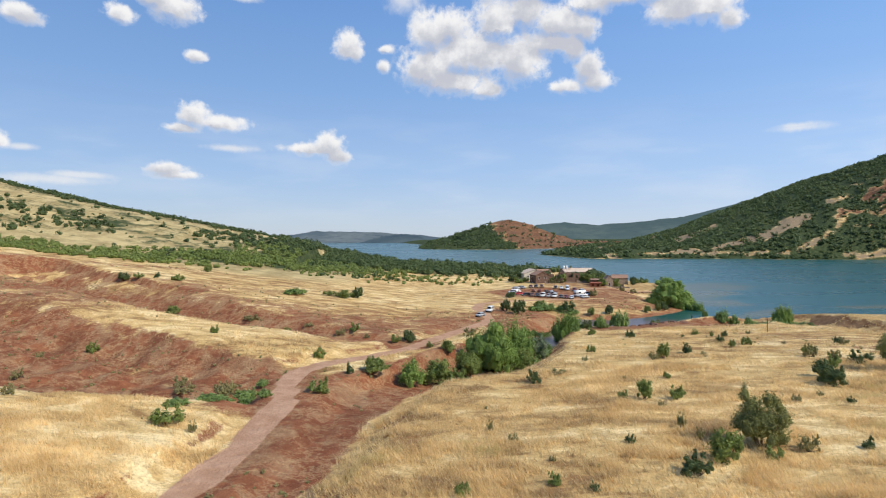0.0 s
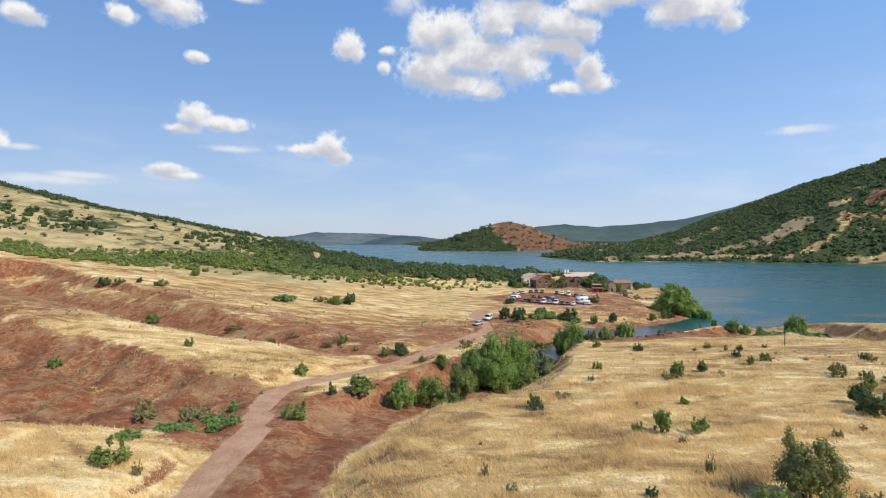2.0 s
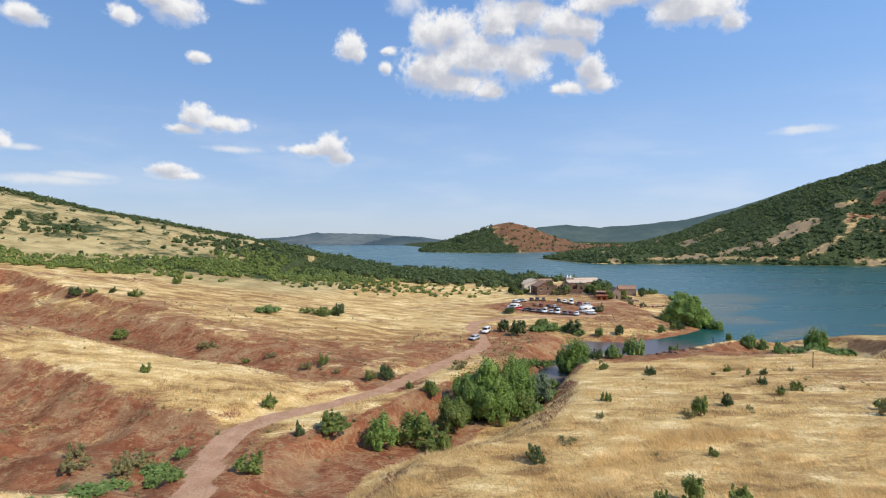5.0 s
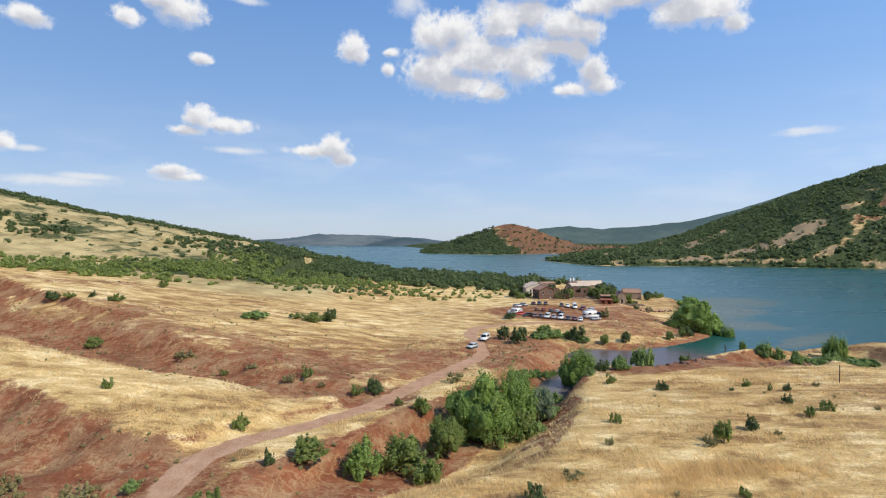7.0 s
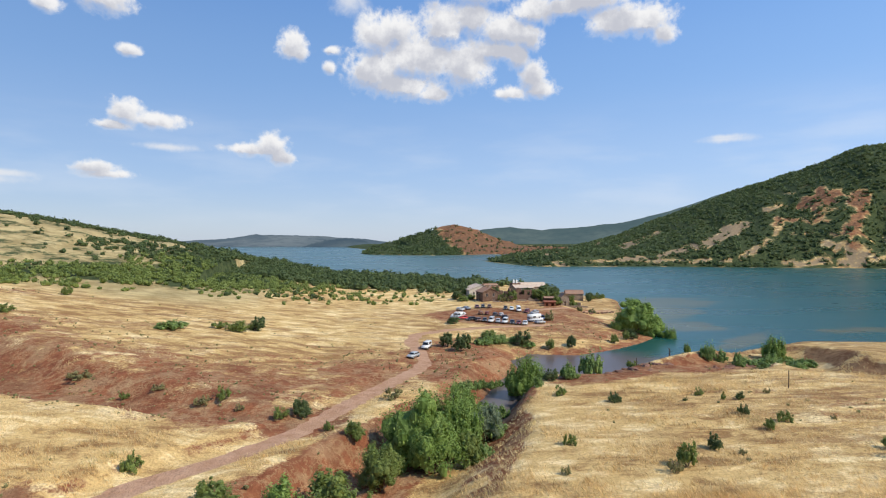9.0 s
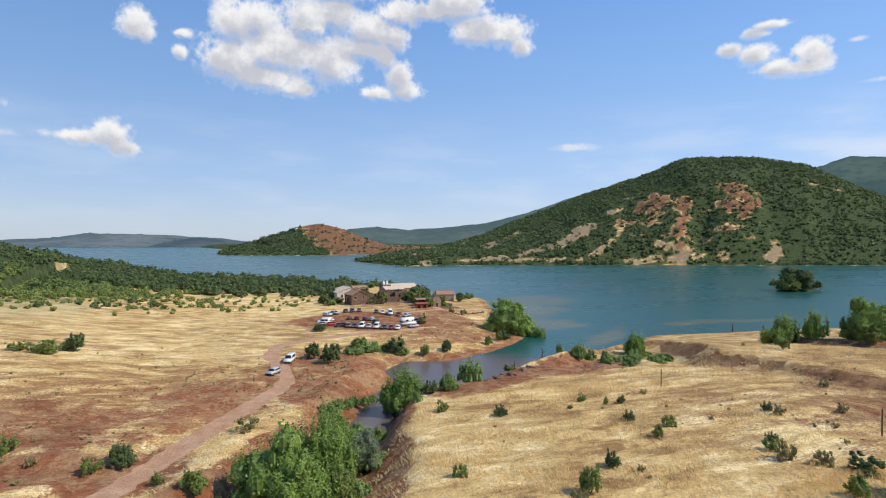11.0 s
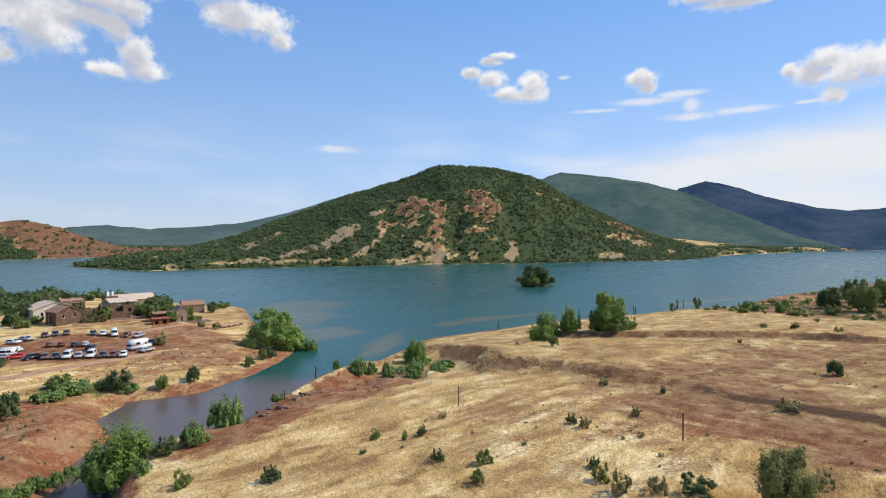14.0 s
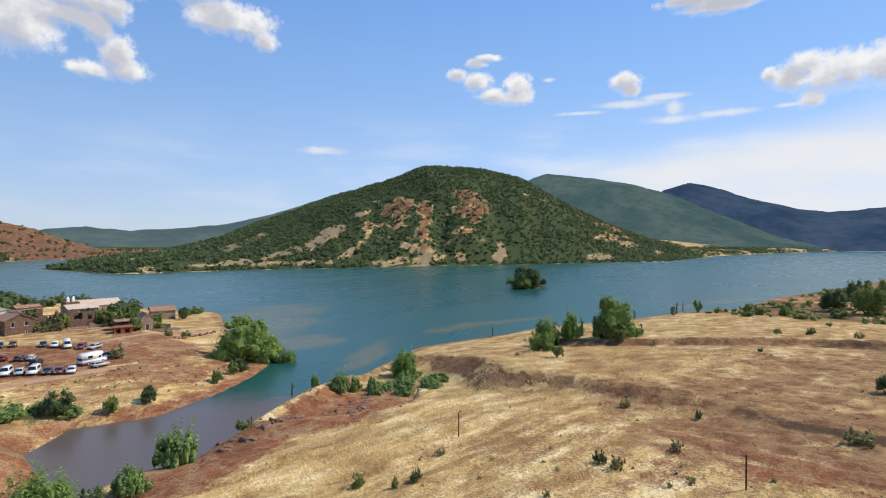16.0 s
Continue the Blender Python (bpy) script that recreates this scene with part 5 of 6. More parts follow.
def pane_material():
    m, n, shader = material("dark_glass")
    surface(n, shader, (0.015, 0.018, 0.02, 1), 0.08)
    shader.inputs["Specular IOR Level"].default_value = 0.6
    return m


PANE = pane_material()


def box(bm, x0, x1, y0, y1, z0, z1):
    v = [bm.verts.new(p) for p in ((x0, y0, z0), (x1, y0, z0), (x1, y1, z0), (x0, y1, z0), (x0, y0, z1), (x1, y0, z1), (x1, y1, z1), (x0, y1, z1))]
    for q in ((3, 2, 1, 0), (4, 5, 6, 7), (0, 1, 5, 4), (1, 2, 6, 5), (2, 3, 7, 6), (3, 0, 4, 7)):
        bm.faces.new([v[k] for k in q])


def pierced(w, h, thick, holes, ragged=0.0, seed=1):
    """A wall panel in the xz plane with real openings (x0, x1, z0, z1); its top may be broken."""
    r = np.random.default_rng(seed)
    xs = sorted({0.0, w, *[v for o in holes for v in o[:2]], *[w * k / (16 if ragged else 6) for k in range(1, 16 if ragged else 6)]})
    zs = sorted({0.0, h, *[v for o in holes for v in o[2:]]})
    bm = bmesh.new()
    sag, tops = 0.5, {}
    for x in xs:
        sag = min(1.0, max(0.0, sag + r.normal(0, 0.3)))
        tops[x] = h - ragged * sag
    for a, b in zip(xs[:-1], xs[1:]):
        for c, d in zip(zs[:-1], zs[1:]):
            if any(a >= o[0] - 1e-6 and b <= o[1] + 1e-6 and c >= o[2] - 1e-6 and d <= o[3] + 1e-6 for o in holes):
                continue
            before = len(bm.verts)
            box(bm, a, b, 0, thick, c, d)
            if ragged and d == h:
                bm.verts.ensure_lookup_table()
                for v in bm.verts[before:]:
                    if abs(v.co.z - h) < 1e-6:
                        v.co.z = max(c + 0.1, tops[a] if abs(v.co.x - a) < 1e-6 else tops[b])
    return bm


def wall_panel(name, bm, mat, root, m, label=""):
    bmesh.ops.transform(bm, matrix=m, verts=bm.verts)
    return part(name, bm, mat, root, label)


def opening(root, wall, m, x0, x1, z0, z1, door=False):
    """Frame, sill and pane set into an opening of a wall panel."""
    bm = bmesh.new()
    for a, b, c, d in ((x0, x1, z1 - 0.1, z1), (x0, x1, z0, z0 + 0.1), (x0, x0 + 0.1, z0 + 0.1, z1 - 0.1), (x1 - 0.1, x1, z0 + 0.1, z1 - 0.1)):
        box(bm, a, b, 0.1, 0.22, c, d)
    bmesh.ops.transform(bm, matrix=m, verts=bm.verts)
    frame_ob = part("door_frame" if door else "window_frame", bm, WHITE, root, "pale painted frame")
    bm = bmesh.new()
    box(bm, x0 + 0.1, x1 - 0.1, 0.16, 0.19, z0 + 0.1, z1 - 0.1)
    bmesh.ops.transform(bm, matrix=m, verts=bm.verts)
    part("door_leaf" if door else "pane", bm, TIMBER if door else PANE, frame_ob)


def house(name, x, y, turn, w, d, h, rise, wall_mat, roof_mat, front, side, label, gable_front=True, roofed=True, ragged=0.0, frames=True, hood=0.35):
    """A house whose front left corner stands at x, y. front and side list openings."""
    z = min(height_at(x, y), height_at(x + w * 0.7, y + d * 0.5)) - 0.3
    root = new(name)
    root.matrix_basis = pose(x, y, z, 0, 0, turn)
    t = 0.5
    h = h + 0.3
    m_front = pose(0, 0, 0)
    wall_panel("front_wall", pierced(w, h, t, front, ragged, 3), wall_mat, root, m_front)
    wall_panel("back_wall", pierced(w, h, t, [], ragged, 4), wall_mat, root, pose(0, d - t, 0))
    m_left = pose(0, d - t, 0, 0, 0, -90)
    wall_panel("side_wall", pierced(d - 2 * t, h, t, side, ragged, 5), wall_mat, root, m_left)
    wall_panel("side_wall", pierced(d - 2 * t, h, t, [], ragged, 6), wall_mat, root, pose(w, t, 0, 0, 0, 90))
    if frames:
        for o in front:
            opening(root, None, m_front, *o, door=o[2] < 0.6)
        for o in side:
            opening(root, None, m_left, *o, door=o[2] < 0.6)
    if roofed:
        bm = bmesh.new()
        o, th = hood, 0.18
        if gable_front:
            prof = [(-o, h - rise * 2 * o / w), (w / 2, h + rise), (w + o, h - rise * 2 * o / w)]
            ends = [(-o, d + o)]
        else:
            prof = [(-o, h - rise * 2 * o / d), (d / 2, h + rise), (d + o, h - rise * 2 * o / d)]
            ends = [(-o, w + o)]
        for (a, za), (b, zb) in zip(prof[:-1], prof[1:]):
            lo, hi = ends[0]
            quad = [(a, lo, za), (b, lo, zb), (b, hi, zb), (a, hi, za)]
            pts = [Vector(p) if gable_front else Vector((p[1], p[0], p[2])) for p in quad]
            low = [bm.verts.new(p + Vector((0, 0, 0.02))) for p in pts]
            top = [bm.verts.new(p + Vector((0, 0, th + 0.02))) for p in pts]
            bm.faces.new(low[::-1]), bm.faces.new(top)
            for k in range(4):
                bm.faces.new((low[k - 1], low[k], top[k], top[k - 1]))
        bmesh.ops.recalc_face_normals(bm, faces=bm.faces)
        roof = part("roof", bm, roof_mat, root, "tiled roof")
        # gable walls
        for along_y in ((0.02, t - 0.02), (d - t + 0.02, d - 0.02)) if gable_front else ((0.02, t - 0.02), (w - t + 0.02, w - 0.02)):
            bm = bmesh.new()
            span = w if gable_front else d
            tri = [(0.02, h), (span - 0.02, h), (span / 2, h + rise - 0.03)]
            loops = []
            for q in along_y:
                loops.append([bm.verts.new((a, q, b) if gable_front else (q, a, b)) for a, b in tri])
            bm.faces.new(loops[0]), bm.faces.new(loops[1][::-1])
            for k in range(3):
                bm.faces.new((loops[0][k - 1], loops[0][k], loops[1][k], loops[1][k - 1]))
            bmesh.ops.recalc_face_normals(bm, faces=bm.faces)
            part("gable", bm, wall_mat, root)
        # ridge tiles
        bm = bmesh.new()
        if gable_front:
            box(bm, w / 2 - 0.16, w / 2 + 0.16, -o, d + o, h + rise + th - 0.05, h + rise + th + 0.1)
        else:
            box(bm, -o, w + o, d / 2 - 0.16, d / 2 + 0.16, h + rise + th - 0.05, h + rise + th + 0.1)
        part("ridge", bm, roof_mat, roof)
    return tagged(root, label, "house")


house("stone_house", 51.0, 296.5, 14, 8.0, 8.0, 4.6, 1.9, RED_STONE, OLD_TILES, [(1.6, 2.7, 2.7, 4.2), (5.2, 6.3, 2.8, 4.3), (5.4, 6.2, 0.5, 1.4)], [(1.6, 4.8, 0.4, 3.9)], "red-brown stone house with pale window frames")
house("cream_house", 46.5, 311.0, 12, 14.0, 9.5, 4.4, 2.3, RENDERED, TILES, [(2.2, 3.2, 2.2, 3.6), (10.5, 11.5, 2.2, 3.6)], [(3.0, 4.2, 2.0, 3.6)], "cream rendered house with a broad pale tiled roof")
house("stone_ruin", 66.0, 299.0, 4, 10.0, 7.0, 5.6, 1.6, RED_STONE, TILES, [(3.6, 6.2, 3.0, 5.2), (7.8, 8.9, 2.8, 4.4), (1.8, 2.6, 1.2, 2.2)], [(2.0, 4.0, 2.0, 4.2)], "roofless red stone ruin with gaping openings", roofed=False, ragged=2.4, frames=False)
house("stone_barn", 70.5, 311.0, 6, 9.5, 8.0, 4.8, 1.2, PALE_STONE, TILES, [(1.6, 2.6, 2.4, 3.8), (6.4, 7.4, 2.4, 3.8)], [], "pale stone barn with a low tiled roof", gable_front=False)
house("low_ruin", 59.5, 305.0, 10, 7.5, 8.0, 4.4, 1.5, RED_STONE, OLD_TILES, [(2.5, 4.0, 0.4, 2.8)], [], "low ruined stone wall with a doorway", roofed=False, ragged=2.6, frames=False)
house("gable_ruin", 84.5, 280.5, -6, 3.8, 7.0, 3.8, 1.8, PALE_STONE, OLD_TILES, [(1.4, 2.6, 0.4, 2.6)], [(2.0, 4.0, 0.4, 2.6)], "narrow pale stone ruin with a steep gable", hood=0.1)
house("timber_shed", 78.0, 283.5, -4, 6.4, 4.6, 2.9, 0.4, TIMBER, OLD_TILES, [(0.5, 2.8, 0.4, 2.4), (3.3, 5.8, 0.4, 2.4)], [], "open dark timber shed beside a ruin", gable_front=False, frames=False)
house("red_shed", 76.0, 277.8, -8, 5.0, 3.0, 1.9, 0.25, RUST, RUST, [(0.6, 1.8, 0.3, 1.7), (3.0, 4.4, 0.3, 1.7)], [], "low rust-red sheet metal shed", gable_front=False, frames=False)
house("far_house", 60.0, 338.0, 12, 8.0, 7.0, 2.6, 1.4, RED_STONE, OLD_TILES, [(2.0, 3.0, 2.4, 3.8)], [], "red-roofed stone house behind trees", gable_front=False)
house("east_house", 101.0, 322.0, -10, 9.0, 7.0, 3.6, 1.6, PALE_STONE, OLD_TILES, [(2.0, 3.0, 1.6, 2.8)], [], "small stone house among trees", gable_front=False)


def church():
    root = house("church", 78.5, 331.0, 8, 15.0, 9.0, 4.6, 1.9, PALE_STONE, TILES, [(3.0, 3.8, 2.0, 3.8), (7.4, 8.2, 2.0, 3.8), (11.6, 12.4, 2.0, 3.8)], [], "pale village church with a small white bell gable", gable_front=False)
    root["category"] = "church"
    bm = bmesh.new()
    box(bm, -4.6, -0.02, 1.0, 6.0, 0, 6.8)
    tower = part("tower", bm, RED_STONE, root, "squat dark stone tower")
    bm = bmesh.new()
    for cx in (-3.2, -1.4):
        box(bm, cx - 0.45, cx + 0.45, 2.8, 3.8, 6.8, 8.0)
        tip = bm.verts.new((cx, 3.3, 9.0))
        ring = [bm.verts.new((cx + a, 3.3 + b, 8.02)) for a, b in ((-0.5, -0.5), (0.5, -0.5), (0.5, 0.5), (-0.5, 0.5))]
        for k in range(4):
            bm.faces.new((ring[k - 1], ring[k], tip))
    part("bell_gable", bm, WHITE, tower, "white twin bell gable")


church()

# ruined garden walls and a dry-stone bank
for x, y, turn, w, h in ((60.0, 299.8, 4, 6.0, 2.2), (77.5, 299.0, -20, 6.5, 1.6), (88.0, 281.0, -10, 9.0, 0.9), (73.5, 296.5, -8, 5.5, 2.2), (55.5, 293.8, 10, 4.5, 1.4), (67.0, 295.5, 2, 5.5, 1.2), (62.0, 309.0, 95, 5.0, 3.2), (57.5, 303.5, 24, 6.0, 4.2), (61.0, 297.0, -30, 5.0, 3.4), (64.5, 303.0, 70, 6.5, 4.6), (69.5, 308.5, 12, 7.5, 5.2), (76.5, 303.0, -12, 5.0, 4.4), (83.0, 288.0, 8, 6.5, 2.6), (90.5, 287.0, -30, 5.5, 2.4), (92.0, 293.5, 60, 5.0, 2.8), (80.5, 292.0, 80, 5.0, 3.0)):
    ob = part("stone_wall", pierced(w, h, 0.5, [(w * 0.4, w * 0.4 + 0.9, h * 0.35, h * 0.6)] if h > 3 else [], 0.45 * h, int(w * 10 + x)), RED_STONE if h > 2.5 else PALE_STONE)
    ob.matrix_basis = pose(x, y, height_at(x, y) - 0.4, 0, 0, turn)
    tagged(ob, "crumbling dry-stone garden wall", "wall", "garden walls")
ROCK = plain_material("red_rock", (0.13, 0.06, 0.04, 1), (0.29, 0.16, 0.11, 1), 0.9, 0.3)
rock_meshes = []
for k in range(4):
    p, f = ball(0.5, 60 + k, 5, 7)
    ob = mesh_of("boulder", p * np.array([1.0, 0.8, 0.7]), f, ROCK)
    rock_meshes.append(ob)
spots = [(90 + 1.9 * k + rng.uniform(-0.5, 0.5), 266 + 1.3 * k + rng.uniform(-0.8, 0.8), rng.uniform(0.5, 0.95)) for k in range(11)]
spots += [(58 + rng.uniform(0, 34), 166 + rng.uniform(-3, 4) + 0.4 * k, rng.uniform(0.3, 0.7)) for k in range(14)]
slabs = [(56 + 1.75 * k + rng.uniform(-1, 1), 157.5 + 0.62 * k + rng.uniform(-3.2, 3.2), rng.uniform(0.5, 1.5)) for k in range(28)]
for k, (x, y, s) in enumerate(spots):
    ob = rock_meshes[k] if k < 4 else copy_thing(rock_meshes[k % 4], Matrix())
    ob.matrix_basis = pose(x, y, height_at(x, y) + 0.2 * s, 0, 0, rng.uniform(0, 360)) @ Matrix.Scale(s, 4)
    tagged(ob, "rough red-brown boulder half sunk in earth", "boulder", "boulders")

for k, (x, y, s) in enumerate(slabs):
    ob = copy_thing(rock_meshes[k % 4], Matrix())
    ob.matrix_basis = pose(x, y, height_at(x, y) + 0.05 * s, 0, 0, rng.uniform(0, 360)) @ Matrix.Diagonal((1.3 * s, 0.8 * s, 0.5 * s, 1))
    tagged(ob, "flat red-brown rock slab breaking from the bank", "rock", "rock slabs")

VILLAGE_TREES = [(66.0, 299.0, 5.6, 5.6, "round", GREEN), (82.5, 302.0, 7.4, 7.4, "round", OAK), (45.0, 318.0, 7.0, 8.0, "round", OAK), (74.0, 321.0, 6.5, 7.0, "round", GREEN), (58.0, 301.0, 5.0, 5.0, "round", GREEN), (64.0, 296.0, 2.6, 5.0, "bushy", OLIVE), (75.0, 305.0, 6.0, 6.0, "round", OAK), (42.0, 302.0, 4.0, 7.0, "bushy", GREEN), (88.0, 299.0, 5.5, 6.0, "round", GREEN), (80.5, 297.0, 6.5, 8.0, "round", GREEN), (86.0, 306.0, 8.0, 9.0, "round", OAK), (92.0, 313.0, 7.5, 7.0, "round", OAK), (62.5, 301.5, 4.0, 5.0, "bushy", GREEN), (60.5, 296.5, 3.0, 4.6, "bushy", OLIVE), (64.8, 299.3, 4.4, 4.0, "bushy", OLIVE),
                 (99.0, 309.0, 5.0, 5.0, "round", GREEN), (47.0, 308.0, 3.4, 5.0, "bushy", GREEN), (110.0, 330.0, 5.0, 6.0, "bushy", GREEN), (118.0, 330.0, 4.0, 5.0, "spires", GREEN), (124.0, 334.0, 4.0, 7.0, "bushy", GREEN), (112.0, 318.0, 5.4, 4.0, "round", OAK), (55.5, 302.5, 5.4, 6.0, "round", OAK), (62.8, 297.8, 3.6, 4.6, "bushy", GREEN), (78.5, 300.5, 6.4, 7.0, "round", GREEN), (60.0, 312.0, 6.5, 6.5, "round", OAK), (40.5, 309.0, 5.0, 7.0, "round", OAK)]
for x, y, h, w, shape, mat in VILLAGE_TREES:
    plant("village_tree", shape, 900, 0.07, mat, x, y, h, w, "leafy tree among old stone houses", "tree", "trees of the village", 2)
for x, y, h, w in ((66.5, 240.0, 4.0, 5.2), (90.5, 272.0, 3.0, 4.0), (96.0, 272.0, 2.6, 4.0)):
    plant("hedge_bush", "bushy", 420, 0.09, OLIVE, x, y, h, w, "olive-green bush beside the car park", "shrub", "", 2)

# ---------------------------------------------------------------- vehicles
PAINTS = {}


def paint(name, colour):
    if name not in PAINTS:
        m, n, shader = material("paint_" + name)
        at = n.add("ShaderNodeTexCoord").outputs["Object"]
        dust = n.noise(at, 0.8, 4)
        surface(n, shader, n.mix(n.math("MULTIPLY", n.ramp(dust, 0.5, 0.8), 0.25), colour, (0.35, 0.22, 0.16, 1)), 0.32)
        shader.inputs["Specular IOR Level"].default_value = 0.5
        shader.inputs["Coat Weight"].default_value = 0.4
        PAINTS[name] = m
    return PAINTS[name]


RUBBER = plain_material("tyre_rubber", (0.012, 0.012, 0.012, 1), (0.035, 0.032, 0.03, 1), 0.85, 0.1)
RIM = plain_material("wheel_rim", (0.30, 0.30, 0.31, 1), (0.48, 0.48, 0.49, 1), 0.35, 0.1)
LAMP = plain_material("clear_lamp", (0.62, 0.62, 0.60, 1), (0.78, 0.78, 0.76, 1), 0.15, 0.1)
RED_LAMP = plain_material("red_lamp", (0.30, 0.01, 0.01, 1), (0.42, 0.02, 0.015, 1), 0.2, 0.1)
PLASTIC = plain_material("black_plastic", (0.015, 0.015, 0.016, 1), (0.04, 0.04, 0.04, 1), 0.6, 0.2)


def extruded(profile, half, pinch=0.0, top=None):
    """A body from a side outline (x, z), half as wide as half on each side, drawn in towards the top."""
    bm = bmesh.new()
    zmax = max(p[1] for p in profile)
    zmin = min(p[1] for p in profile)
    rows = []
    for s in (-1, 1):
        rows.append([bm.verts.new((x, s * (half - pinch * (z - zmin) / (zmax - zmin)), z)) for x, z in profile])
    bm.faces.new(rows[0][::-1]), bm.faces.new(rows[1])
    for k in range(len(profile)):
        bm.faces.new((rows[0][k - 1], rows[0][k], rows[1][k], rows[1][k - 1]))
    bmesh.ops.recalc_face_normals(bm, faces=bm.faces)
    bmesh.ops.bevel(bm, geom=[e for e in bm.edges if e.calc_face_angle(0) > 0.35], offset=0.06, segments=2, affect="EDGES")
    return bm


def vehicle(kind, colour_name, colour):
    """Built round the origin, nose to +x, wheels on z = 0."""
    root = new(kind)
    body_mat = paint(colour_name, colour)
    if kind == "car":
        length, half, wr = 4.1, 0.86, 0.31
        lower = [(-2.05, 0.35), (2.0, 0.32), (2.05, 0.62), (1.9, 0.82), (1.1, 0.95), (-1.85, 0.98), (-2.05, 0.8)]
        upper = [(1.05, 0.93), (0.45, 1.40), (-1.2, 1.46), (-1.85, 0.96)]
    elif kind == "van":
        length, half, wr = 4.9, 0.95, 0.33
        lower = [(-2.45, 0.38), (2.4, 0.36), (2.45, 0.75), (2.2, 1.02), (1.55, 1.14), (-2.4, 1.14), (-2.45, 0.8)]
        upper = [(1.5, 1.12), (0.95, 1.9), (-2.3, 1.95), (-2.42, 1.12)]
    else:
        length, half, wr = 6.4, 1.1, 0.36
        lower = [(-3.2, 0.42), (3.15, 0.40), (3.2, 0.85), (2.9, 1.15), (2.3, 1.25), (-3.2, 1.25)]
        upper = [(2.25, 1.24), (1.7, 1.95), (2.3, 2.15), (2.2, 2.85), (-3.15, 2.9), (-3.2, 1.24)]
    part("body", extruded(lower, half, 0.06), body_mat, root, smooth_faces=True)
    cabin = part("cabin", extruded(upper, half - 0.05, 0.14), body_mat, root, smooth_faces=True)
    # panes stand a little proud of the cabin
    (fx0, fz0), (fx1, fz1) = upper[0], upper[1]
    bm = bmesh.new()
    y0, y1 = half - 0.2, half - 0.27
    q = [(fx0 + 0.0, -y0, fz0 + 0.08), (fx0, y0, fz0 + 0.08), (fx1 + 0.06, y1, fz1 - 0.07), (fx1 + 0.06, -y1, fz1 - 0.07)]
    lo = [bm.verts.new(p) for p in q]
    hi = [bm.verts.new((p[0] + 0.05, p[1], p[2] + 0.03)) for p in q]
    bm.faces.new(lo[::-1]), bm.faces.new(hi)
    for k in range(4):
        bm.faces.new((lo[k - 1], lo[k], hi[k], hi[k - 1]))
    bmesh.ops.recalc_face_normals(bm, faces=bm.faces)
    part("windscreen", bm, PANE, cabin)
    zt, zb = min(fz1, 1.95) - 0.1, fz0 + 0.08
    for s in (-1, 1):
        ya = s * (half - 0.085)
        yb = s * (half - 0.13)
        spans = ((fx1 - 0.05, -0.35), (-0.45, max(upper[-1][0] + 0.45, -1.5))) if kind != "camper" else ((1.55, 0.9), (-0.6, -1.8))
        for a, b in spans:
            if kind == "camper" and a < 0:
                zb2, zt2 = 1.6, 2.2
            else:
                zb2, zt2 = zb, zt
            bm = bmesh.new()
            box(bm, b, a, min(ya, yb) + (0.02 if s > 0 else -0.02), max(ya, yb) + (0.02 if s > 0 else -0.02), zb2, zt2)
            part("side_glass", bm, PANE, cabin)
    bm = bmesh.new()
    xr = upper[-1][0] + (0.12 if kind == "car" else -0.03)
    box(bm, xr - 0.05, xr + 0.22, -half + 0.3, half - 0.3, fz0 + 0.12, zt - (0.12 if kind == "car" else 0.1))
    part("rear_window", bm, PANE, cabin)
    for x in (length * 0.31, -length * 0.29):
        for s in (-1, 1):
            bm = bmesh.new()
            bmesh.ops.create_cone(bm, cap_ends=True, segments=14, radius1=wr, radius2=wr, depth=0.2, matrix=pose(x, s * (half - 0.07), wr, 90))
            wheel = part("wheel", bm, RUBBER, root, smooth_faces=False)
            bm = bmesh.new()
            bmesh.ops.create_cone(bm, cap_ends=True, segments=10, radius1=wr * 0.62, radius2=wr * 0.5, depth=0.03, matrix=pose(x, s * (half + 0.04), wr, -90 * s))
            part("rim", bm, RIM, wheel)
    for s in (-1, 1):
        bm = bmesh.new()
        box(bm, length / 2 - 0.16, length / 2 + 0.01, s * (half - 0.3) - 0.17, s * (half - 0.3) + 0.17, 0.6, 0.76)
        part("headlight", bm, LAMP, root)
        bm = bmesh.new()
        box(bm, -length / 2 - 0.01, -length / 2 + 0.1, s * (half - 0.2) - 0.1, s * (half - 0.2) + 0.1, 0.7, 0.92)
        part("tail_light", bm, RED_LAMP, root)
    for x0, x1 in ((length / 2 - 0.12, length / 2 + 0.03), (-length / 2 - 0.03, -length / 2 + 0.12)):
        bm = bmesh.new()
        box(bm, x0, x1, -half + 0.08, half - 0.08, 0.36, 0.54)
        part("bumper", bm, PLASTIC, root)
    return root


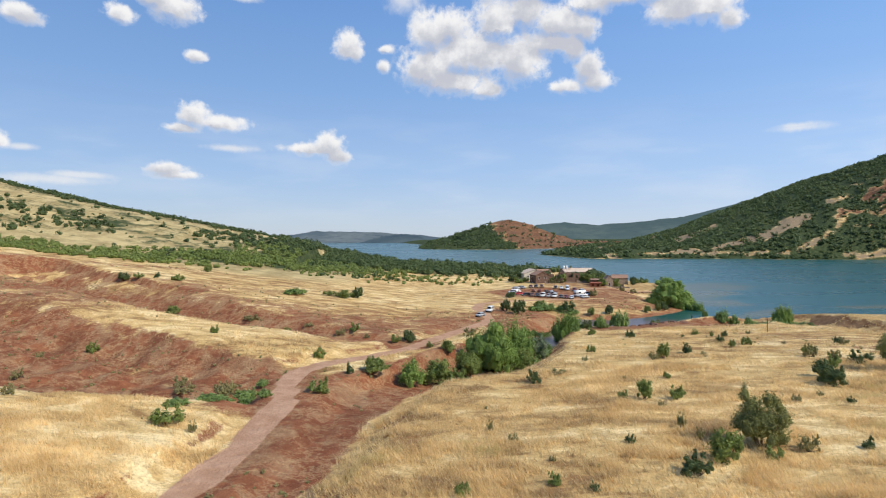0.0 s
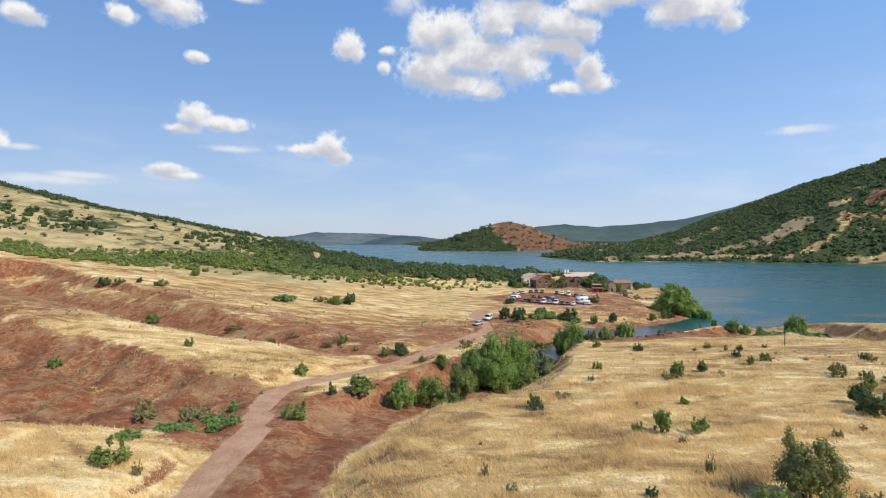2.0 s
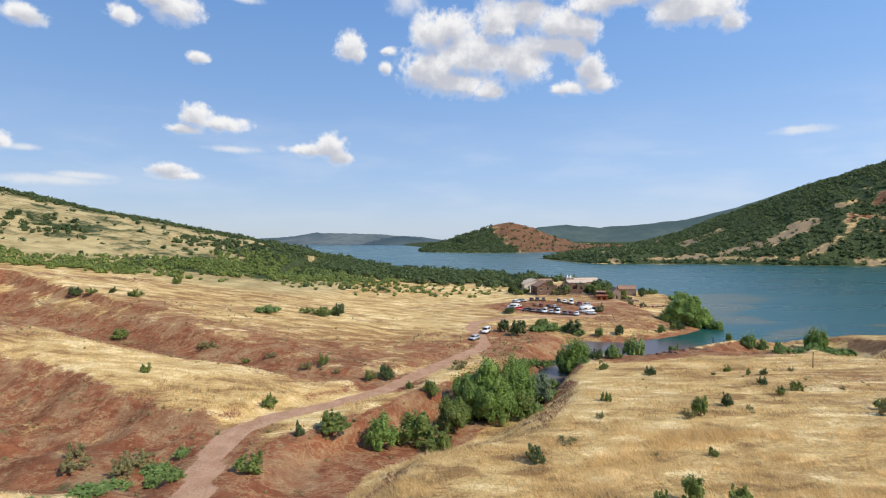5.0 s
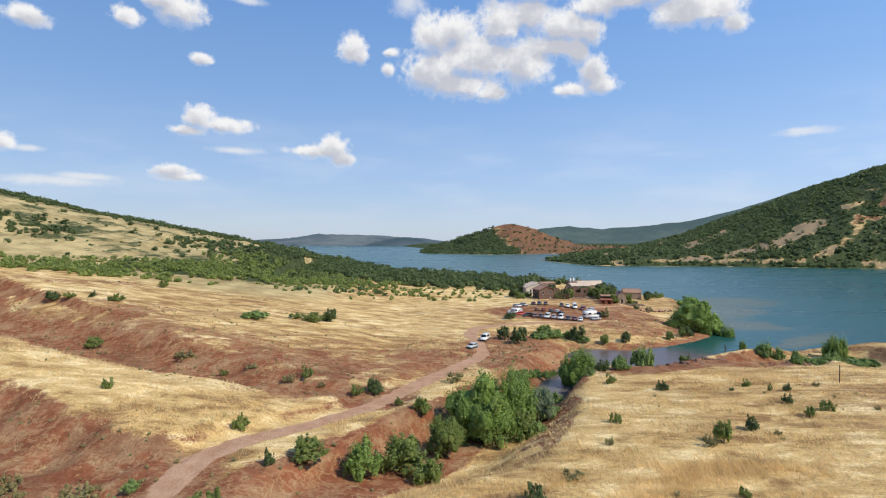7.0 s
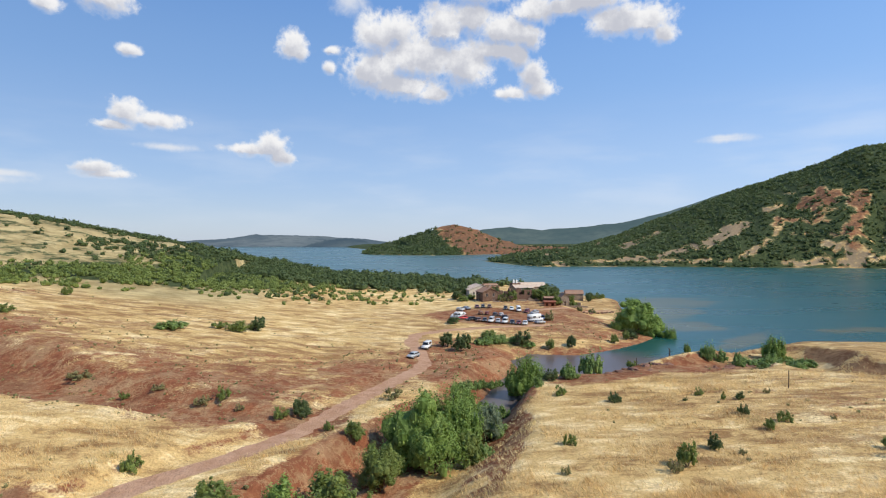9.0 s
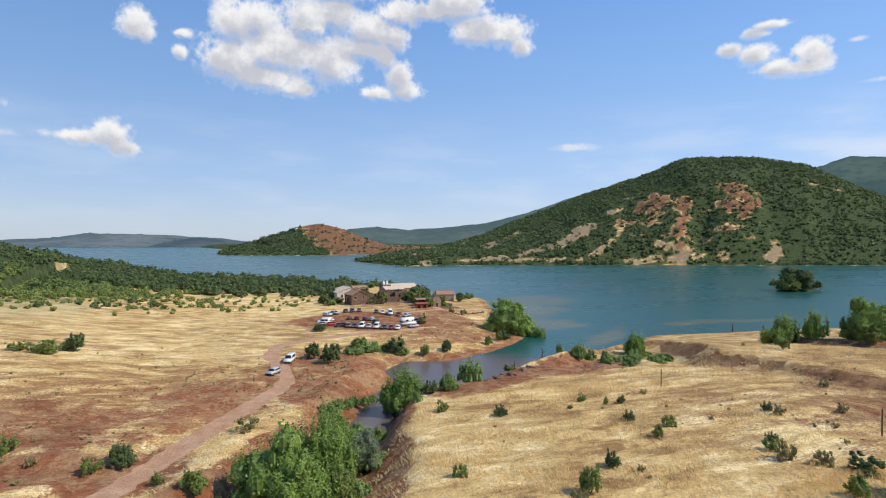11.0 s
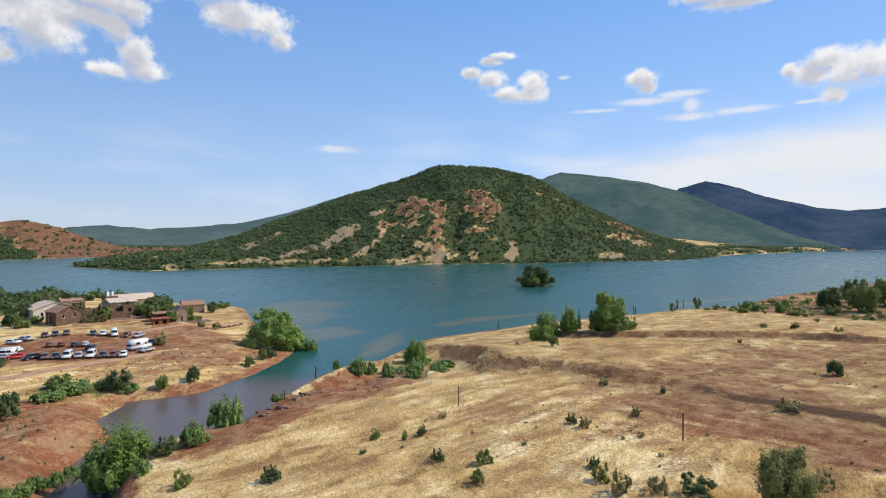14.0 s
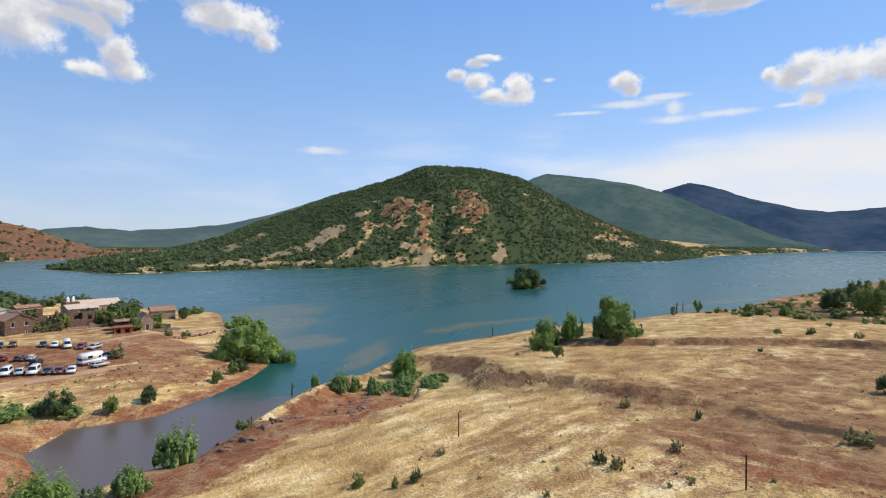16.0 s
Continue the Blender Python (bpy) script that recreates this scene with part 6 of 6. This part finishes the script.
TONES = {"white": (0.78, 0.77, 0.74, 1), "silver": (0.42, 0.43, 0.44, 1), "dark_grey": (0.045, 0.047, 0.05, 1), "maroon": (0.16, 0.03, 0.025, 1), "red": (0.55, 0.035, 0.03, 1), "blue": (0.05, 0.10, 0.24, 1), "black": (0.016, 0.016, 0.018, 1), "bronze": (0.20, 0.09, 0.05, 1)}
PARKED = [("van", "white", 33.0, 252.0, 165), ("van", "white", 32.6, 249.2, 158), ("car", "silver", 31.6, 246.6, 150), ("car", "red", 34.2, 244.4, 175), ("car", "black", 37.0, 241.2, 200), ("car", "bronze", 39.6, 239.4, 262), ("car", "dark_grey", 41.6, 238.2, 258),
          ("van", "white", 43.8, 236.6, 250), ("car", "silver", 46.0, 235.2, 255), ("van", "white", 48.4, 233.8, 248), ("car", "dark_grey", 50.6, 231.8, 255), ("car", "maroon", 52.6, 230.4, 250), ("car", "white", 54.6, 229.0, 252), ("car", "bronze", 43.4, 258.0, 75), ("car", "maroon", 45.8, 256.6, 80)]
PARKED_MORE = [("car", "dark_grey", 48.6, 253.6, 70), ("car", "silver", 50.8, 252.2, 72), ("car", "black", 50.8, 245.4, 60), ("car", "dark_grey", 55.8, 267.4, 258), ("car", "white", 58.0, 265.2, 255), ("van", "white", 60.6, 263.4, 262), ("car", "maroon", 63.4, 260.6, 240), ("car", "silver", 66.0, 257.8, 215),
               ("camper", "white", 60.4, 236.6, 25), ("car", "silver", 60.8, 231.6, 20), ("van", "blue", 63.6, 240.2, 30), ("car", "bronze", 50.0, 273.4, 262), ("car", "dark_grey", 47.2, 274.0, 265), ("car", "maroon", 44.6, 274.0, 270), ("car", "silver", 39.6, 271.0, 300), ("car", "white", 36.4, 268.0, 310),
               ("car", "black", 96.0, 298.0, 20), ("van", "white", 16.6, 190.4, 250), ("car", "silver", 12.3, 178.8, 236), ("car", "white", 35.0, 255.4, 150)]
models = {}
for spots in (PARKED, PARKED_MORE):
    for kind, tone, x, y, turn in spots:
        slope = Vector((height_at(x - 1.3, y) - height_at(x + 1.3, y), height_at(x, y - 1.3) - height_at(x, y + 1.3), 2.6)).normalized()
        m = Matrix.Translation((x, y, height_at(x, y) + 0.02)) @ Vector((0, 0, 1)).rotation_difference(slope).to_matrix().to_4x4() @ pose(0, 0, 0, 0, 0, turn)
        lone = y < 200
        label = {"car": "dusty %s hatchback car", "van": "boxy %s van", "camper": "tall %s camper van"}[kind] % tone.replace("_", " ") + (" stopped on a red dirt track" if lone else " parked on red earth")
        if (kind, tone) in models:
            ob = copy_thing(models[kind, tone], m)
        else:
            ob = models[kind, tone] = vehicle(kind, tone, TONES[tone])
            ob.matrix_basis = m
        tagged(ob, label, {"car": "car", "van": "van", "camper": "camper van"}[kind], "" if lone else "parked vehicles")

# ---------------------------------------------------------------- posts of the old fence line
for x, y, h, r in ((80.5, 133.6, 3.4, 0.09), (85.6, 98.8, 3.6, 0.1), (66.0, 165.5, 2.0, 0.07)):
    bm = bmesh.new()
    stem(bm, (0, 0, -0.4), (0.03, 0.02, h), r, r * 0.85, 10)
    post = part("wooden_post", bm, TIMBER)
    post.location = (x, y, height_at(x, y))
    tagged(post, "lone weathered wooden post in dry grass", "post", "fence posts")

# ---------------------------------------------------------------- hazy hills of the far distance, behind all the rest
def distant(name, line, base, depth, tint_low, tint_high, dark, label, seed):
    """A wooded range with the haze of far air painted into its glowing colour: (x, y, crest height) along its crest."""
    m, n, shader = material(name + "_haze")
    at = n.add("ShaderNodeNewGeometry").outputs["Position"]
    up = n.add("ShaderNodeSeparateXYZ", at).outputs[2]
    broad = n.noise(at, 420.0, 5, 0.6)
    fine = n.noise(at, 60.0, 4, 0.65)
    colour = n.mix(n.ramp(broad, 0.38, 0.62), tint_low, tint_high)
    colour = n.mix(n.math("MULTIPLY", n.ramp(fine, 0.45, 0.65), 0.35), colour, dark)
    # emits its own colour, haze included, untouched by the sun
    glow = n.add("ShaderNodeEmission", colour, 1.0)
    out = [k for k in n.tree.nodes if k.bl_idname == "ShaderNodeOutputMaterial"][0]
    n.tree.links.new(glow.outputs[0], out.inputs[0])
    pts, t = [], np.linspace(0, len(line) - 1, 220)
    arr = np.array(line, float)
    i = np.minimum(t.astype(int), len(line) - 2)
    f = (t - i)
    f = f * f * (3 - 2 * f) * 0.5 + f * 0.5
    crest = arr[i] + (arr[i + 1] - arr[i]) * f[:, None]
    crest[:, 2] += 14 * fbm(np.arange(220) * 3.0, np.full(220, seed * 9.0), 24, 4, seed)
    rows = []
    for k in range(9):
        s = k / 8
        p = crest.copy()
        toward = np.stack([-crest[:, 0], 60 - crest[:, 1]], -1)
        toward /= np.linalg.norm(toward, axis=1)[:, None]
        p[:, :2] += toward * depth * s
        p[:, 2] = base + (crest[:, 2] - base) * math.cos(s * 1.5708) ** 1.2 + 10 * s * (1 - s) * fbm(p[:, 0], p[:, 1], 150, 3, seed)
        rows.append(p)
    v = np.concatenate(rows)
    q = np.arange(9 * 220).reshape(9, 220)
    f = np.stack([q[:-1, :-1], q[1:, :-1], q[1:, 1:], q[:-1, 1:]], -1).reshape(-1, 4)
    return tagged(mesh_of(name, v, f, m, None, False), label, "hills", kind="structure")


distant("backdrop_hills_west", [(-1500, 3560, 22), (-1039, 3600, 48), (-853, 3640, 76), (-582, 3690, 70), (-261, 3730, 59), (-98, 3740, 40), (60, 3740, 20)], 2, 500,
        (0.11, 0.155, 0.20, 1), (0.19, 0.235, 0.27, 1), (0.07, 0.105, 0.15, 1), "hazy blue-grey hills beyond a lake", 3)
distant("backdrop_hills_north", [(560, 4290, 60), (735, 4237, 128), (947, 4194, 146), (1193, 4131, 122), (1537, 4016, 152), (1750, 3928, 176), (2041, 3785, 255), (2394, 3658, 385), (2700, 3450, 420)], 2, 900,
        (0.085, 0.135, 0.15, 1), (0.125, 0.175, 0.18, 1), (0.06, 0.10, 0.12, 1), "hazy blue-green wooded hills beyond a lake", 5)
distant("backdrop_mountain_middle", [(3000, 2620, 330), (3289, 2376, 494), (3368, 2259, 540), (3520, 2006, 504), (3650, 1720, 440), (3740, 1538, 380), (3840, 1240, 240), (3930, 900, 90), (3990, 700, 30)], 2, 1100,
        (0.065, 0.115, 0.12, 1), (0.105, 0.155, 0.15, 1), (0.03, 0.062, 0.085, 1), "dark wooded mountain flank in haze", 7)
# shadow and haze both sit in these deep blue tints
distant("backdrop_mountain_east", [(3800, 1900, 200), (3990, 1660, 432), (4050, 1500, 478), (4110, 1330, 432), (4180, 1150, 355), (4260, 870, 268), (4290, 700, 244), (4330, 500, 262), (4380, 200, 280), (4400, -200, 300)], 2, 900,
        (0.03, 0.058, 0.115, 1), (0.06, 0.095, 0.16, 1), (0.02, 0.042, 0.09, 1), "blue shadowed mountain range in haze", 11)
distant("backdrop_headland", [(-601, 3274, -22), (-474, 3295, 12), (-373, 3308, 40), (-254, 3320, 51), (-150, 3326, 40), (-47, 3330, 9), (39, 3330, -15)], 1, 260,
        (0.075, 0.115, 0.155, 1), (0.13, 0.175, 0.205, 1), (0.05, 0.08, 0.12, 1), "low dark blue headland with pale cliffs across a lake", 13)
